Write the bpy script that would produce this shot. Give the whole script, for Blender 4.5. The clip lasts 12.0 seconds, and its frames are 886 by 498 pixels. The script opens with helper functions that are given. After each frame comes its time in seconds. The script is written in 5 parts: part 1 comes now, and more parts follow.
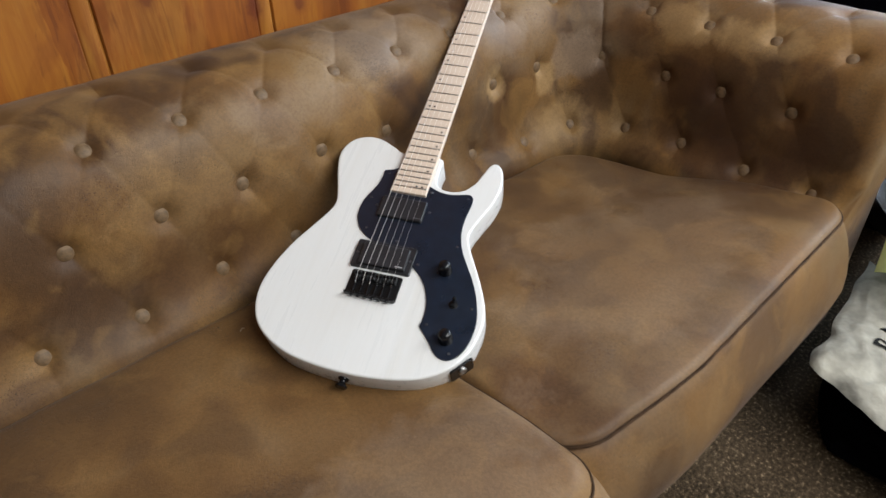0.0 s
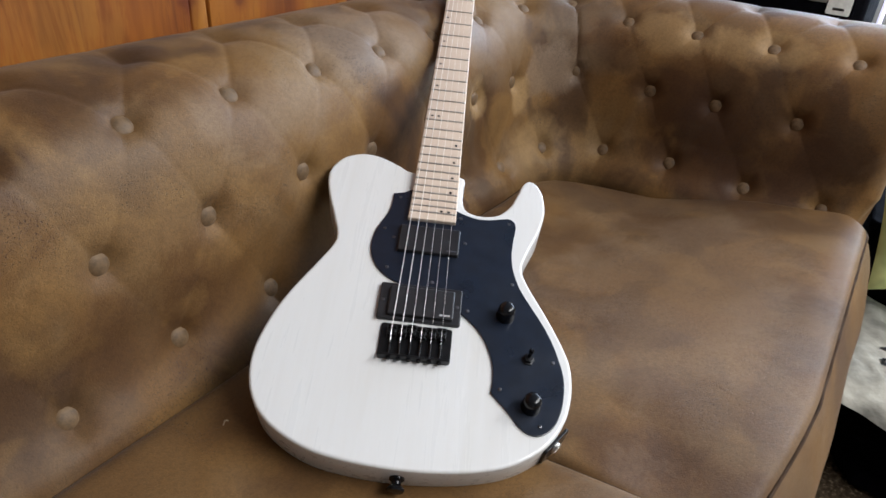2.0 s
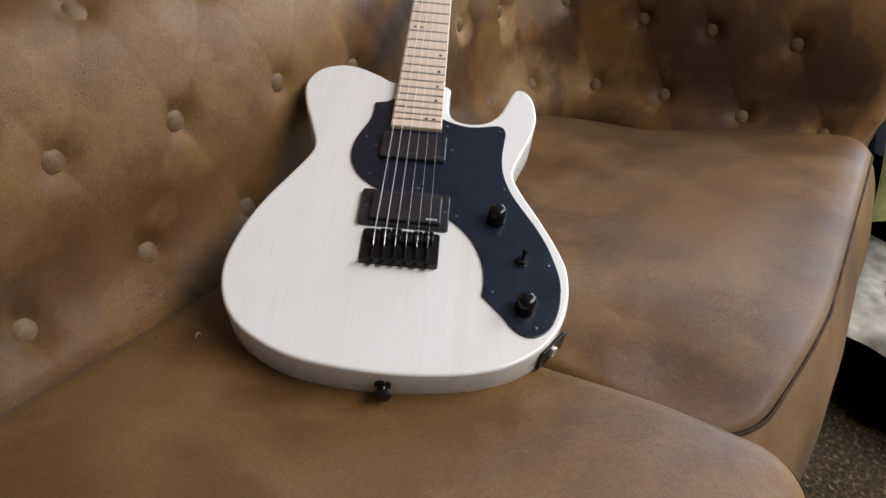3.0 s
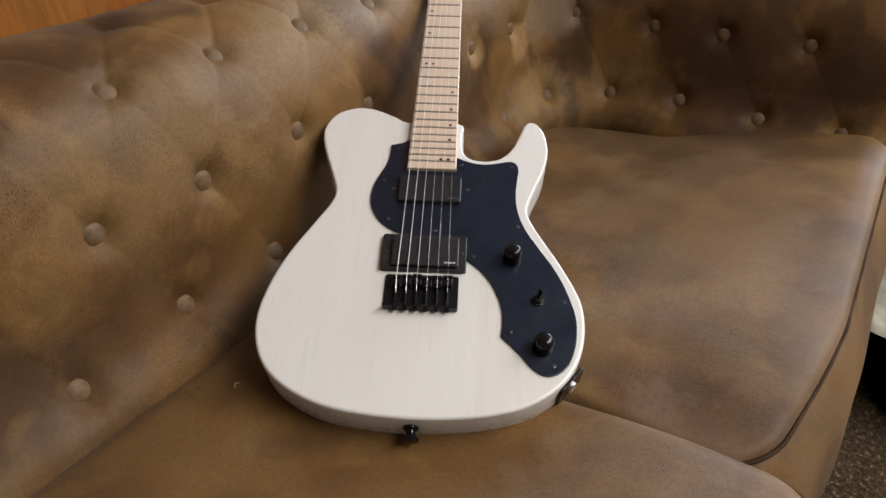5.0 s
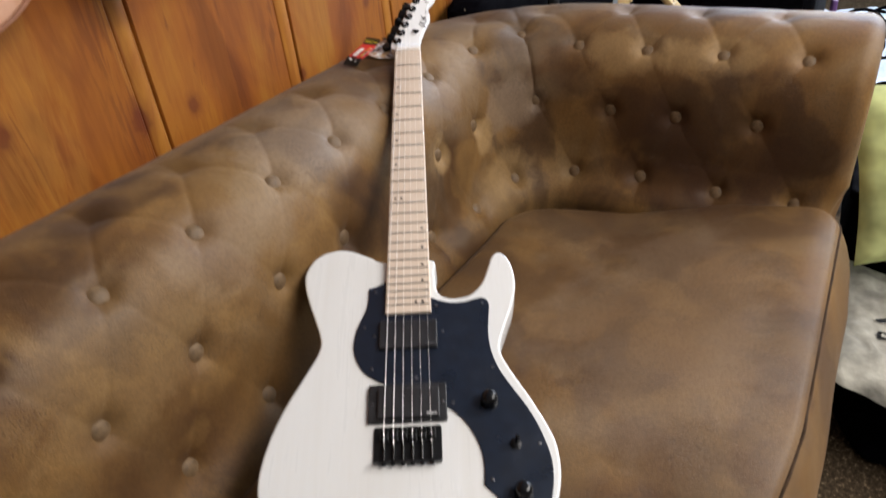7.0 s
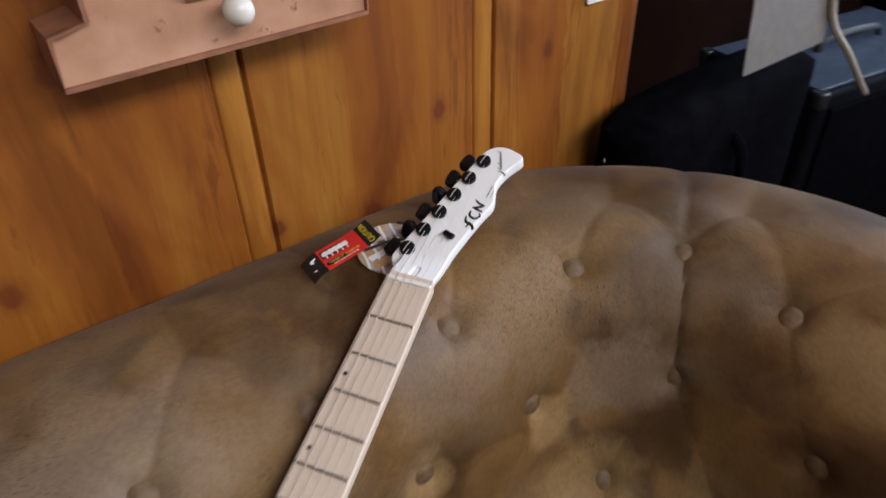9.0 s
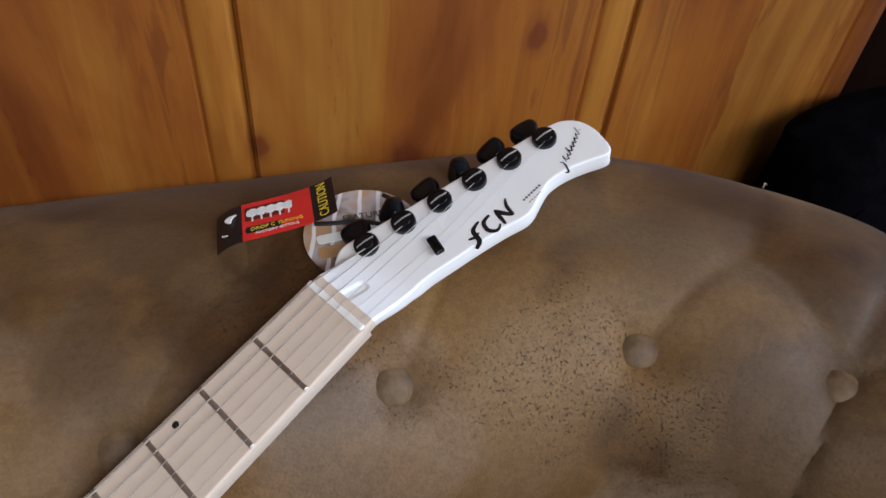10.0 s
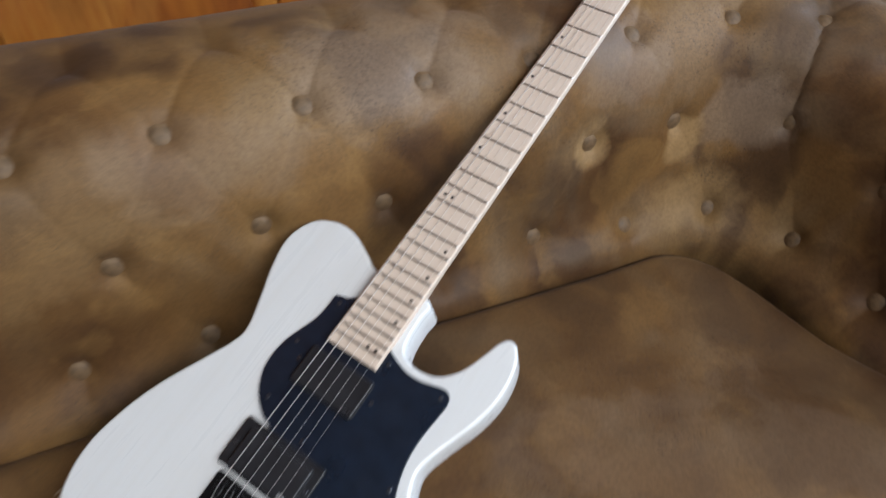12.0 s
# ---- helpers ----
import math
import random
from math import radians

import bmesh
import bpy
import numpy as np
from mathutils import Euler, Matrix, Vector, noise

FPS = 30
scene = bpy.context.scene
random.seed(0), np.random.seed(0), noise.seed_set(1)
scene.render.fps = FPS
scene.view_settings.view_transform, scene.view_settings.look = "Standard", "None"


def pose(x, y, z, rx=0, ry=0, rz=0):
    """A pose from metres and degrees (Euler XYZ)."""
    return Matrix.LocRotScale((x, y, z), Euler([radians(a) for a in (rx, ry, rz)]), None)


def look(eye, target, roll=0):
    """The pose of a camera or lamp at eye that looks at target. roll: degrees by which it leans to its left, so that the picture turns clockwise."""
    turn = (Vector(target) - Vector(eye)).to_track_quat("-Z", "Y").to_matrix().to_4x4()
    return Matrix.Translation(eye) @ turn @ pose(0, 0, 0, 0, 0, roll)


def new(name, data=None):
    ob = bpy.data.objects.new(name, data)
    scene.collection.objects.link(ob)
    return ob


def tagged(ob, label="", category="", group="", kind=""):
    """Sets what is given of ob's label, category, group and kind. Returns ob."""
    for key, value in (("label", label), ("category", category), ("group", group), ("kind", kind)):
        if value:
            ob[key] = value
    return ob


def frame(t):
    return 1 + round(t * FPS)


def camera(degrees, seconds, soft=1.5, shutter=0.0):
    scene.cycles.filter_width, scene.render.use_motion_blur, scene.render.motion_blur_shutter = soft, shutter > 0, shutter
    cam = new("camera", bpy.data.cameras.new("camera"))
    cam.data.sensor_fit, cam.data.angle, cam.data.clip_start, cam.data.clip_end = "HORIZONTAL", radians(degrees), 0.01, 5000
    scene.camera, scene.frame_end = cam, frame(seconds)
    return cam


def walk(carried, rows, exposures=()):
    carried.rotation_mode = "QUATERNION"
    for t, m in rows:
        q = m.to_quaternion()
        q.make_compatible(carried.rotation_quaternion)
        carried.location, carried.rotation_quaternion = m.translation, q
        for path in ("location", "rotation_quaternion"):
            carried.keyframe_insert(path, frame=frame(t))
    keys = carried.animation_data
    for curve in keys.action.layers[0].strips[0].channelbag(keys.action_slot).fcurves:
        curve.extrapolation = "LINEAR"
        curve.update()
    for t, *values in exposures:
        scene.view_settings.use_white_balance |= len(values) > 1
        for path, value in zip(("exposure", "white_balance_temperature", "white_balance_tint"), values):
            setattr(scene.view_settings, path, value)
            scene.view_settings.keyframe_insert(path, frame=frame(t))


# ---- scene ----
cam = camera(66.2, 12.0, shutter=0.4)
PATH = [
    (0, (-0.316, -0.544, 1.093), (0.792, 0.65, -0.067), -0.9),
    (0.5, (-0.336, -0.404, 1.068), (0.855, 0.696, -0.102), 1.4),
    (0.7, (-0.345, -0.350, 1.071), (0.886, 0.753, -0.053), -1.1),
    (1, (-0.353, -0.273, 1.035), (0.898, 0.852, -0.046), -2.0),
    (1.5, (-0.335, -0.254, 0.953), (0.991, 0.707, -0.195), 1.9),
    (2, (-0.339, -0.244, 0.943), (1.124, 0.666, -0.072), 4.0),
    (2.5, (-0.355, -0.276, 0.87), (1.106, 0.699, -0.086), 3.4),
    (3, (-0.336, -0.256, 0.844), (1.125, 0.626, -0.198), 3.1),
    (5, (-0.325, -0.262, 0.91), (1.066, 0.681, -0.174), -1.5),
    (5.5, (-0.318, -0.264, 0.913), (1.063, 0.697, -0.167), -2.5),
    (6, (-0.309, -0.272, 0.924), (1.068, 0.686, -0.164), -3.1),
    (6.5, (-0.303, -0.282, 0.944), (1.075, 0.682, -0.138), -3.9),
    (7, (-0.274, -0.265, 1.075), (1.133, 0.661, -0.004), -6.3),
    (7.2, (-0.260, -0.249, 1.133), (1.144, 0.665, 0.039), -5.5),
    (7.5, (-0.181, -0.231, 1.172), (1.212, 0.714, 0.092), -4.3),
    (7.7, (-0.11, -0.216, 1.165), (1.212, 0.852, 0.11), -5.2),
    (9.3, (0.51, 0.04, 1.078), (1.258, 1.439, -0.14), 0.8),
    (9.5, (0.56, 0.07, 1.056), (1.145, 1.487, -0.229), 3.1),
    (10, (0.619, 0.141, 1.006), (1.128, 1.514, -0.356), 5.6),
    (10.5, (0.62, 0.156, 0.995), (1.037, 1.516, -0.411), 3.4),
    (10.7, (0.594, 0.114, 0.995), (0.903, 1.497, -0.414), 1.8),
    (11, (0.509, 0.064, 1.003), (0.805, 1.37, -0.483), 2.6),
    (11.2, (0.425, 0.014, 0.997), (0.826, 1.340, -0.436), 2.4),
    (11.5, (0.311, -0.056, 1.017), (0.932, 1.201, -0.409), 3.0),
    (12, (0.144, -0.218, 1.072), (0.808, 1.033, -0.34), 4.0),
]
EXPOSURES = [(0.0, 0.08, 5800, 9), (2.0, 0.04, 5700, 11), (3.0, -0.06, 6000, 14), (5.0, -0.19, 6350, 14), (6.5, -0.18, 6300, 14), (7.5, 0.25, 5950, 13), (9.3, -0.5, 5800, 14), (10.5, -0.55, 5500, 12), (11.1, -0.65, 5550, 11), (11.5, -0.56, 5550, 10), (12.0, -0.1, 5480, 10)]
walk(cam, [(t, look(eye, target, roll)) for t, eye, target, roll in PATH], EXPOSURES)

# ---- world and light ----
world = bpy.data.worlds.new("world")
scene.world = world
world.use_nodes = True
bg = world.node_tree.nodes["Background"]
sky = world.node_tree.nodes.new("ShaderNodeTexSky")
sky.sky_type, sky.sun_disc, sky.sun_elevation, sky.sun_rotation = "NISHITA", False, radians(40), radians(120)
world.node_tree.links.new(sky.outputs[0], bg.inputs[0])
bg.inputs[1].default_value = 0.1


def area_lamp(name, eye, target, size, size_y, watts, colour):
    data = bpy.data.lights.new(name, "AREA")
    data.shape, data.size, data.size_y, data.energy, data.color = "RECTANGLE", size, size_y, watts, colour
    ob = new(name, data)
    ob.matrix_world = look(eye, target)
    return ob


# shop window beyond the end of the sofa, and a row of ceiling lamps in front of it
area_lamp("window_light", (4.19, -0.86, 1.79), (0.0, -0.6, 1.2), 2.5, 1.64, 178, (0.80, 0.90, 1.0))
area_lamp("ceiling_light", (1.15, -2.0, 2.62), (1.15, -2.0, 0.0), 3.3, 1.0, 206, (1.0, 0.93, 0.82))


# ---- materials ----
WALL_Y, GROOVE, BOARD, WALL_END = 0.588, 0.0165, 0.3035, 1.185


def rgb(r, g, b):
    return (r, g, b, 1.0)


class Nodes:
    """A small builder for one node material."""

    def __init__(self, name, roughness=0.5, metallic=0.0, specular=0.5):
        self.material = bpy.data.materials.new(name)
        self.material.use_nodes = True
        self.tree = self.material.node_tree
        self.shader = self.tree.nodes["Principled BSDF"]
        self.shader.inputs["Roughness"].default_value = roughness
        self.shader.inputs["Metallic"].default_value = metallic
        self.shader.inputs["Specular IOR Level"].default_value = specular
        self.coords = self.tree.nodes.new("ShaderNodeTexCoord")

    def link(self, a, b):
        self.tree.links.new(a, b)

    def set(self, name, value):
        self.shader.inputs[name].default_value = value

    def place(self, scale=(1, 1, 1), source="Object", turn=(0, 0, 0)):
        m = self.tree.nodes.new("ShaderNodeMapping")
        m.inputs["Scale"].default_value, m.inputs["Rotation"].default_value = scale, turn
        self.link(self.coords.outputs[source], m.inputs["Vector"])
        return m.outputs[0]

    def noise(self, scale, detail=4.0, rough=0.55, at=None, distortion=0.0):
        n = self.tree.nodes.new("ShaderNodeTexNoise")
        n.inputs["Scale"].default_value, n.inputs["Detail"].default_value = scale, detail
        n.inputs["Roughness"].default_value, n.inputs["Distortion"].default_value = rough, distortion
        self.link(at or self.coords.outputs["Object"], n.inputs["Vector"])
        return n.outputs["Fac"]

    def cells(self, scale, at=None, feature="F1", out="Distance"):
        n = self.tree.nodes.new("ShaderNodeTexVoronoi")
        n.feature = feature
        n.inputs["Scale"].default_value = scale
        self.link(at or self.coords.outputs["Object"], n.inputs["Vector"])
        return n.outputs[out]

    def ramp(self, fac, *stops):
        n = self.tree.nodes.new("ShaderNodeValToRGB")
        e = n.color_ramp.elements
        while len(e) < len(stops):
            e.new(0.5)
        for element, (place, colour) in zip(e, stops):
            element.position = place
            element.color = colour if isinstance(colour, tuple) else (colour, colour, colour, 1)
        self.link(fac, n.inputs[0])
        return n.outputs[0]

    def mix(self, fac, a, b, mode="MIX"):
        n = self.tree.nodes.new("ShaderNodeMix")
        n.data_type, n.blend_type = "RGBA", mode
        for value, socket in ((fac, n.inputs[0]), (a, n.inputs[6]), (b, n.inputs[7])):
            if isinstance(value, bpy.types.NodeSocket):
                self.link(value, socket)
            else:
                socket.default_value = value
        return n.outputs[2]

    def maths(self, operation, a, b=0.0):
        n = self.tree.nodes.new("ShaderNodeMath")
        n.operation = operation
        for value, socket in ((a, n.inputs[0]), (b, n.inputs[1])):
            if isinstance(value, bpy.types.NodeSocket):
                self.link(value, socket)
            else:
                socket.default_value = value
        return n.outputs[0]

    def colour(self, socket):
        if isinstance(socket, bpy.types.NodeSocket):
            self.link(socket, self.shader.inputs["Base Color"])
        else:
            self.set("Base Color", socket)
        return self

    def rough(self, socket):
        self.link(socket, self.shader.inputs["Roughness"])
        return self

    def bump(self, height, depth, strength=1.0):
        n = self.tree.nodes.new("ShaderNodeBump")
        n.inputs["Distance"].default_value, n.inputs["Strength"].default_value = depth, strength
        self.link(height, n.inputs["Height"])
        if self.shader.inputs["Normal"].is_linked:
            self.link(self.shader.inputs["Normal"].links[0].from_socket, n.inputs["Normal"])
        self.link(n.outputs[0], self.shader.inputs["Normal"])
        return self


def plain(name, colour, roughness=0.5, metallic=0.0, specular=0.5, spread=0.12, scale=60.0, relief=0.0):
    """A plain surface with a slight unevenness in tone and gloss."""
    m = Nodes(name, roughness, metallic, specular)
    n = m.noise(scale, 3)
    low = tuple(c * (1 - spread) for c in colour) + (1,)
    high = tuple(min(1, c * (1 + spread)) for c in colour) + (1,)
    m.colour(m.ramp(n, (0.3, low), (0.7, high)))
    m.rough(m.ramp(m.noise(scale * 0.4, 3), (0.3, max(0.02, roughness * 0.85)), (0.7, min(1, roughness * 1.2))))
    if relief:
        m.bump(m.noise(scale * 4, 2), relief)
    return m.material


# tones of stains and rubbed places, used for painted shade and sheen too
DARK_STAIN_SHADE, PALE_RUB, GREY_RUB_SHEEN = rgb(0.046, 0.018, 0.006), rgb(0.30, 0.190, 0.080), rgb(0.23, 0.165, 0.110)
LEATHER_MARKS = [
    # arm patches: stains, with shade of the arm's unlit side painted in
    ((0.88, 0.060, 0.575), (0.10, 0.075, 0.060), 0.7, DARK_STAIN_SHADE),
    ((0.88, -0.050, 0.540), (0.10, 0.085, 0.065), 0.65, DARK_STAIN_SHADE),
    ((0.88, -0.165, 0.530), (0.10, 0.075, 0.055), 0.45, DARK_STAIN_SHADE),
    ((0.89, 0.180, 0.640), (0.08, 0.045, 0.035), 0.4, DARK_STAIN_SHADE),
    ((0.84, 0.265, 0.600), (0.07, 0.06, 0.055), 0.5, GREY_RUB_SHEEN),
    # shadow of the guitar neck on the back, painted in
    ((0.39, 0.30, 0.600), (0.07, 0.10, 0.08), 0.45, DARK_STAIN_SHADE),
    ((0.755, 0.31, 0.560), (0.028, 0.06, 0.040), 0.75, PALE_RUB),
    ((0.615, 0.30, 0.590), (0.026, 0.06, 0.038), 0.75, PALE_RUB),
    ((0.90, 0.09, 0.690), (0.07, 0.08, 0.035), 0.55, PALE_RUB),
    ((0.90, -0.05, 0.690), (0.07, 0.09, 0.035), 0.5, PALE_RUB),
    ((0.00, 0.30, 0.640), (0.14, 0.10, 0.075), 0.25, PALE_RUB),
    ((-0.14, 0.27, 0.500), (0.24, 0.09, 0.055), 0.35, DARK_STAIN_SHADE),
    ((0.18, 0.32, 0.670), (0.10, 0.10, 0.045), 0.25, GREY_RUB_SHEEN),
    # bluish grey sheen along the upper back, painted in
    ((0.38, 0.35, 0.715), (0.12, 0.11, 0.055), 0.5, GREY_RUB_SHEEN),
    ((0.66, 0.33, 0.680), (0.07, 0.08, 0.045), 0.4, GREY_RUB_SHEEN),
    ((0.79, 0.26, 0.480), (0.07, 0.08, 0.050), 0.5, PALE_RUB),
    ((0.19, -0.19, 0.43), (0.05, 0.10, 0.04), 0.5, DARK_STAIN_SHADE),
    # stained foot of the arm, then its shade painted onto the seat
    ((0.87, -0.04, 0.465), (0.08, 0.15, 0.05), 0.6, DARK_STAIN_SHADE),
    ((0.78, 0.08, 0.43), (0.12, 0.14, 0.03), 0.35, DARK_STAIN_SHADE),
    # grey sheen on the two seat cushions, painted into the leather
    ((0.50, -0.10, 0.44), (0.26, 0.17, 0.08), 0.22, GREY_RUB_SHEEN),
    ((-0.04, -0.20, 0.43), (0.20, 0.12, 0.06), 0.30, GREY_RUB_SHEEN),
    ((0.30, 0.10, 0.43), (0.08, 0.10, 0.05), 0.3, DARK_STAIN_SHADE),
]


def make_leather(name, mottle, gloss=0.0, even=rgb(0.082, 0.042, 0.012)):
    """Worn matte leather; mottle: how strongly stains and rubbed places stand out."""
    m = Nodes(name, 0.6, 0, 0.28 + gloss)
    broad = m.noise(2.4, 2, 0.45, distortion=0.3)
    patch = m.noise(7, 3, 0.5, m.place((1, 1, 0.7)), 0.35)
    base = m.ramp(broad, (0.36, rgb(0.056, 0.026, 0.008)), (0.46, rgb(0.106, 0.051, 0.014)), (0.55, rgb(0.156, 0.082, 0.023)), (0.66, rgb(0.195, 0.118, 0.045)))
    base = m.mix(0.5, base, m.ramp(patch, (0.34, rgb(0.048, 0.022, 0.007)), (0.43, rgb(0.095, 0.045, 0.012)), (0.52, rgb(0.152, 0.076, 0.019)), (0.60, rgb(0.178, 0.099, 0.031)), (0.68, rgb(0.215, 0.140, 0.068))))
    # darker stains with an edge of their own, and rubbed ochre places
    stain = m.ramp(m.noise(5.5, 3, 0.45, m.place((1.3, 1.3, 0.8), turn=(0.3, 0.4, 0.2)), 0.6), (0.53, 0.0), (0.59, 0.6), (0.70, 0.85))
    base = m.mix(stain, base, rgb(0.050, 0.024, 0.009))
    rubbed = m.ramp(m.noise(12, 3, 0.5, m.place((1, 1, 1), turn=(0.7, 0.2, 0.5)), 0.5), (0.54, 0.0), (0.60, 0.25), (0.70, 0.5))
    base = m.mix(rubbed, base, rgb(0.230, 0.128, 0.038))
    greyed = m.ramp(m.noise(4.2, 3, 0.55, m.place((1, 1, 1.2), turn=(0.2, 0.9, 0.4)), 0.8), (0.52, 0.0), (0.58, 0.2), (0.68, 0.4))
    base = m.mix(greyed, base, rgb(0.165, 0.118, 0.068))
    base = m.mix(mottle, even, base)
    # single stains, rubbed places, painted shade and sheen: x, y, z, size along x, y, z and depth of tone
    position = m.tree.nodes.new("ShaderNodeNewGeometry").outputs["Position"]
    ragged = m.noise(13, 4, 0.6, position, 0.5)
    for centre, size, depth, tone in LEATHER_MARKS:
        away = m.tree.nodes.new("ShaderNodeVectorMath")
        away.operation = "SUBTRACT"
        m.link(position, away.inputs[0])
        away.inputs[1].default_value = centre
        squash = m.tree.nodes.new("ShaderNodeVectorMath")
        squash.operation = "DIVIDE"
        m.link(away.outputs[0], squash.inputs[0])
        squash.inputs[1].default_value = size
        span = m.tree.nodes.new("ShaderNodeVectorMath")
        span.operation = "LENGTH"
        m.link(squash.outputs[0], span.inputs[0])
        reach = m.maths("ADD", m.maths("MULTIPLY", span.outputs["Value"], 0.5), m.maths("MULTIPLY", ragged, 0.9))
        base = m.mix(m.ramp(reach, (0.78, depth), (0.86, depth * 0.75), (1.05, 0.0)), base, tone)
    # dark cracks of the worn surface, in clusters
    specks = m.ramp(m.noise(520, 2, 0.7, distortion=0.4), (0.58, 0.0), (0.65, 1.0))
    where = m.ramp(m.noise(6.5, 3, 0.6), (0.44, 0.02), (0.54, 0.15), (0.60, 0.8), (0.68, 1.0))
    crack = m.maths("MULTIPLY", specks, where)
    base = m.mix(m.maths("MULTIPLY", crack, 0.75), base, rgb(0.020, 0.009, 0.003))
    # pores of the grain
    pore = m.ramp(m.cells(330), (0.10, 0.0), (0.45, 1.0))
    fine = m.noise(620, 3, 0.65)
    base = m.mix(0.36, base, m.ramp(fine, (0.3, 0.66), (0.7, 1.3)), "MULTIPLY")
    base = m.mix(0.26, base, m.ramp(m.noise(210, 3, 0.7), (0.40, 0.5), (0.56, 1.08)), "MULTIPLY")
    m.colour(base)
    m.rough(m.ramp(patch, (0.34, 0.53 - gloss), (0.66, 0.65 - gloss)))
    m.set("Sheen Weight", 0.03)
    m.set("Sheen Roughness", 0.5)
    m.bump(m.noise(22, 2, 0.45), 0.0012).bump(fine, 0.0003).bump(pore, 0.00010).bump(crack, -0.0003)
    return m.material


def make_pine():
    m = Nodes("varnished_pine", 0.34, 0, 0.38)
    info = m.tree.nodes.new("ShaderNodeObjectInfo")
    xyz = m.tree.nodes.new("ShaderNodeSeparateXYZ")
    m.link(m.coords.outputs["Object"], xyz.inputs[0])
    apart = m.tree.nodes.new("ShaderNodeVectorMath")
    apart.operation = "ADD"
    lift = m.tree.nodes.new("ShaderNodeCombineXYZ")
    m.link(m.maths("MULTIPLY", info.outputs["Random"], 19.0), lift.inputs[1])
    m.link(m.maths("MULTIPLY", info.outputs["Random"], 31.0), lift.inputs[2])
    m.link(m.coords.outputs["Object"], apart.inputs[0])
    m.link(lift.outputs[0], apart.inputs[1])

    def stretched(along):
        s = m.tree.nodes.new("ShaderNodeMapping")
        s.inputs["Scale"].default_value = (1, 1, along)
        m.link(apart.outputs[0], s.inputs["Vector"])
        return s.outputs[0]

    # a few glued strips of other tone, with straight edges
    ripple = m.maths("MULTIPLY", m.noise(14, 4, 0.7, stretched(0.35)), 0.55)
    wob = m.maths("ADD", m.maths("ADD", m.maths("MULTIPLY", xyz.outputs[0], 11.0), ripple), m.maths("MULTIPLY", info.outputs["Random"], 37.0))
    white = m.tree.nodes.new("ShaderNodeTexWhiteNoise")
    white.noise_dimensions = "1D"
    m.link(m.maths("FLOOR", wob), white.inputs["W"])
    strip = m.ramp(white.outputs["Value"], (0.0, rgb(0.165, 0.046, 0.008)), (0.45, rgb(0.235, 0.074, 0.009)), (0.75, rgb(0.27, 0.092, 0.011)), (1.0, rgb(0.40, 0.185, 0.026)))
    flow = m.noise(6, 4, 0.55, stretched(0.45), 1.0)
    soft = m.ramp(flow, (0.36, rgb(0.11, 0.028, 0.006)), (0.45, rgb(0.22, 0.068, 0.012)), (0.54, rgb(0.29, 0.100, 0.013)), (0.60, rgb(0.33, 0.130, 0.018)), (0.68, rgb(0.39, 0.180, 0.027)))
    base = m.mix(0.55, strip, soft)
    sap = m.noise(10, 6, 0.72, stretched(0.10), 0.7)
    base = m.mix(m.ramp(sap, (0.545, 0.0), (0.59, 0.22), (0.68, 0.4)), base, rgb(0.40, 0.19, 0.036))
    stain = m.noise(7, 5, 0.65, stretched(0.30), 1.2)
    base = m.mix(m.ramp(stain, (0.58, 0.0), (0.68, 0.42)), base, rgb(0.16, 0.042, 0.009))
    grain = m.noise(60, 4, 0.6, stretched(0.08), 0.6)
    base = m.mix(0.38, base, m.ramp(grain, (0.36, rgb(0.62, 0.45, 0.34)), (0.55, rgb(1, 1, 1))), "MULTIPLY")
    streak = m.noise(22, 4, 0.65, stretched(0.16), 2.4)
    base = m.mix(m.ramp(streak, (0.62, 0.0), (0.70, 0.5)), base, rgb(0.10, 0.026, 0.008))
    # bead along the right edge of each board: paler, with dark resin streaks beside it
    across = m.maths("ADD", xyz.outputs[0], m.maths("MULTIPLY", m.maths("SUBTRACT", m.noise(9, 4, 0.6, stretched(0.5), 0.6), 0.5), 0.03))
    beside = m.ramp(across, (BOARD - 0.095, 0.0), (BOARD - 0.06, 1.0), (BOARD - 0.034, 1.0), (BOARD - 0.028, 0.0))
    resin = m.ramp(m.noise(75, 4, 0.6, stretched(0.07), 1.2), (0.50, 0.0), (0.57, 0.5))
    base = m.mix(m.maths("MULTIPLY", resin, beside), base, rgb(0.105, 0.026, 0.008))
    bead = m.ramp(xyz.outputs[0], (BOARD - 0.030, 0.0), (BOARD - 0.027, 1.0))
    base = m.mix(m.maths("MULTIPLY", bead, m.ramp(m.noise(40, 3, 0.6, stretched(0.12), 0.8), (0.40, 0.1), (0.58, 0.55))), base, rgb(0.42, 0.19, 0.026))
    # knots at their places on the wall: x, z and size
    position = m.tree.nodes.new("ShaderNodeNewGeometry").outputs["Position"]
    ragged = m.noise(70, 2)
    for kx, kz, size in ((0.845, 0.775, 0.011), (1.016, 0.806, 0.010), (0.285, 0.745, 0.019), (0.378, 0.735, 0.012), (0.745, 0.672, 0.016), (0.475, 0.915, 0.02), (0.10, 0.80, 0.014), (0.628, 0.70, 0.009), (-0.2, 0.86, 0.018)):
        away = m.tree.nodes.new("ShaderNodeVectorMath")
        away.operation = "SUBTRACT"
        m.link(position, away.inputs[0])
        away.inputs[1].default_value = (kx, WALL_Y, kz)
        squash = m.tree.nodes.new("ShaderNodeVectorMath")
        squash.operation = "MULTIPLY"
        m.link(away.outputs[0], squash.inputs[0])
        squash.inputs[1].default_value = (1 / size, 0, 0.7 / size)
        span = m.tree.nodes.new("ShaderNodeVectorMath")
        span.operation = "LENGTH"
        m.link(squash.outputs[0], span.inputs[0])
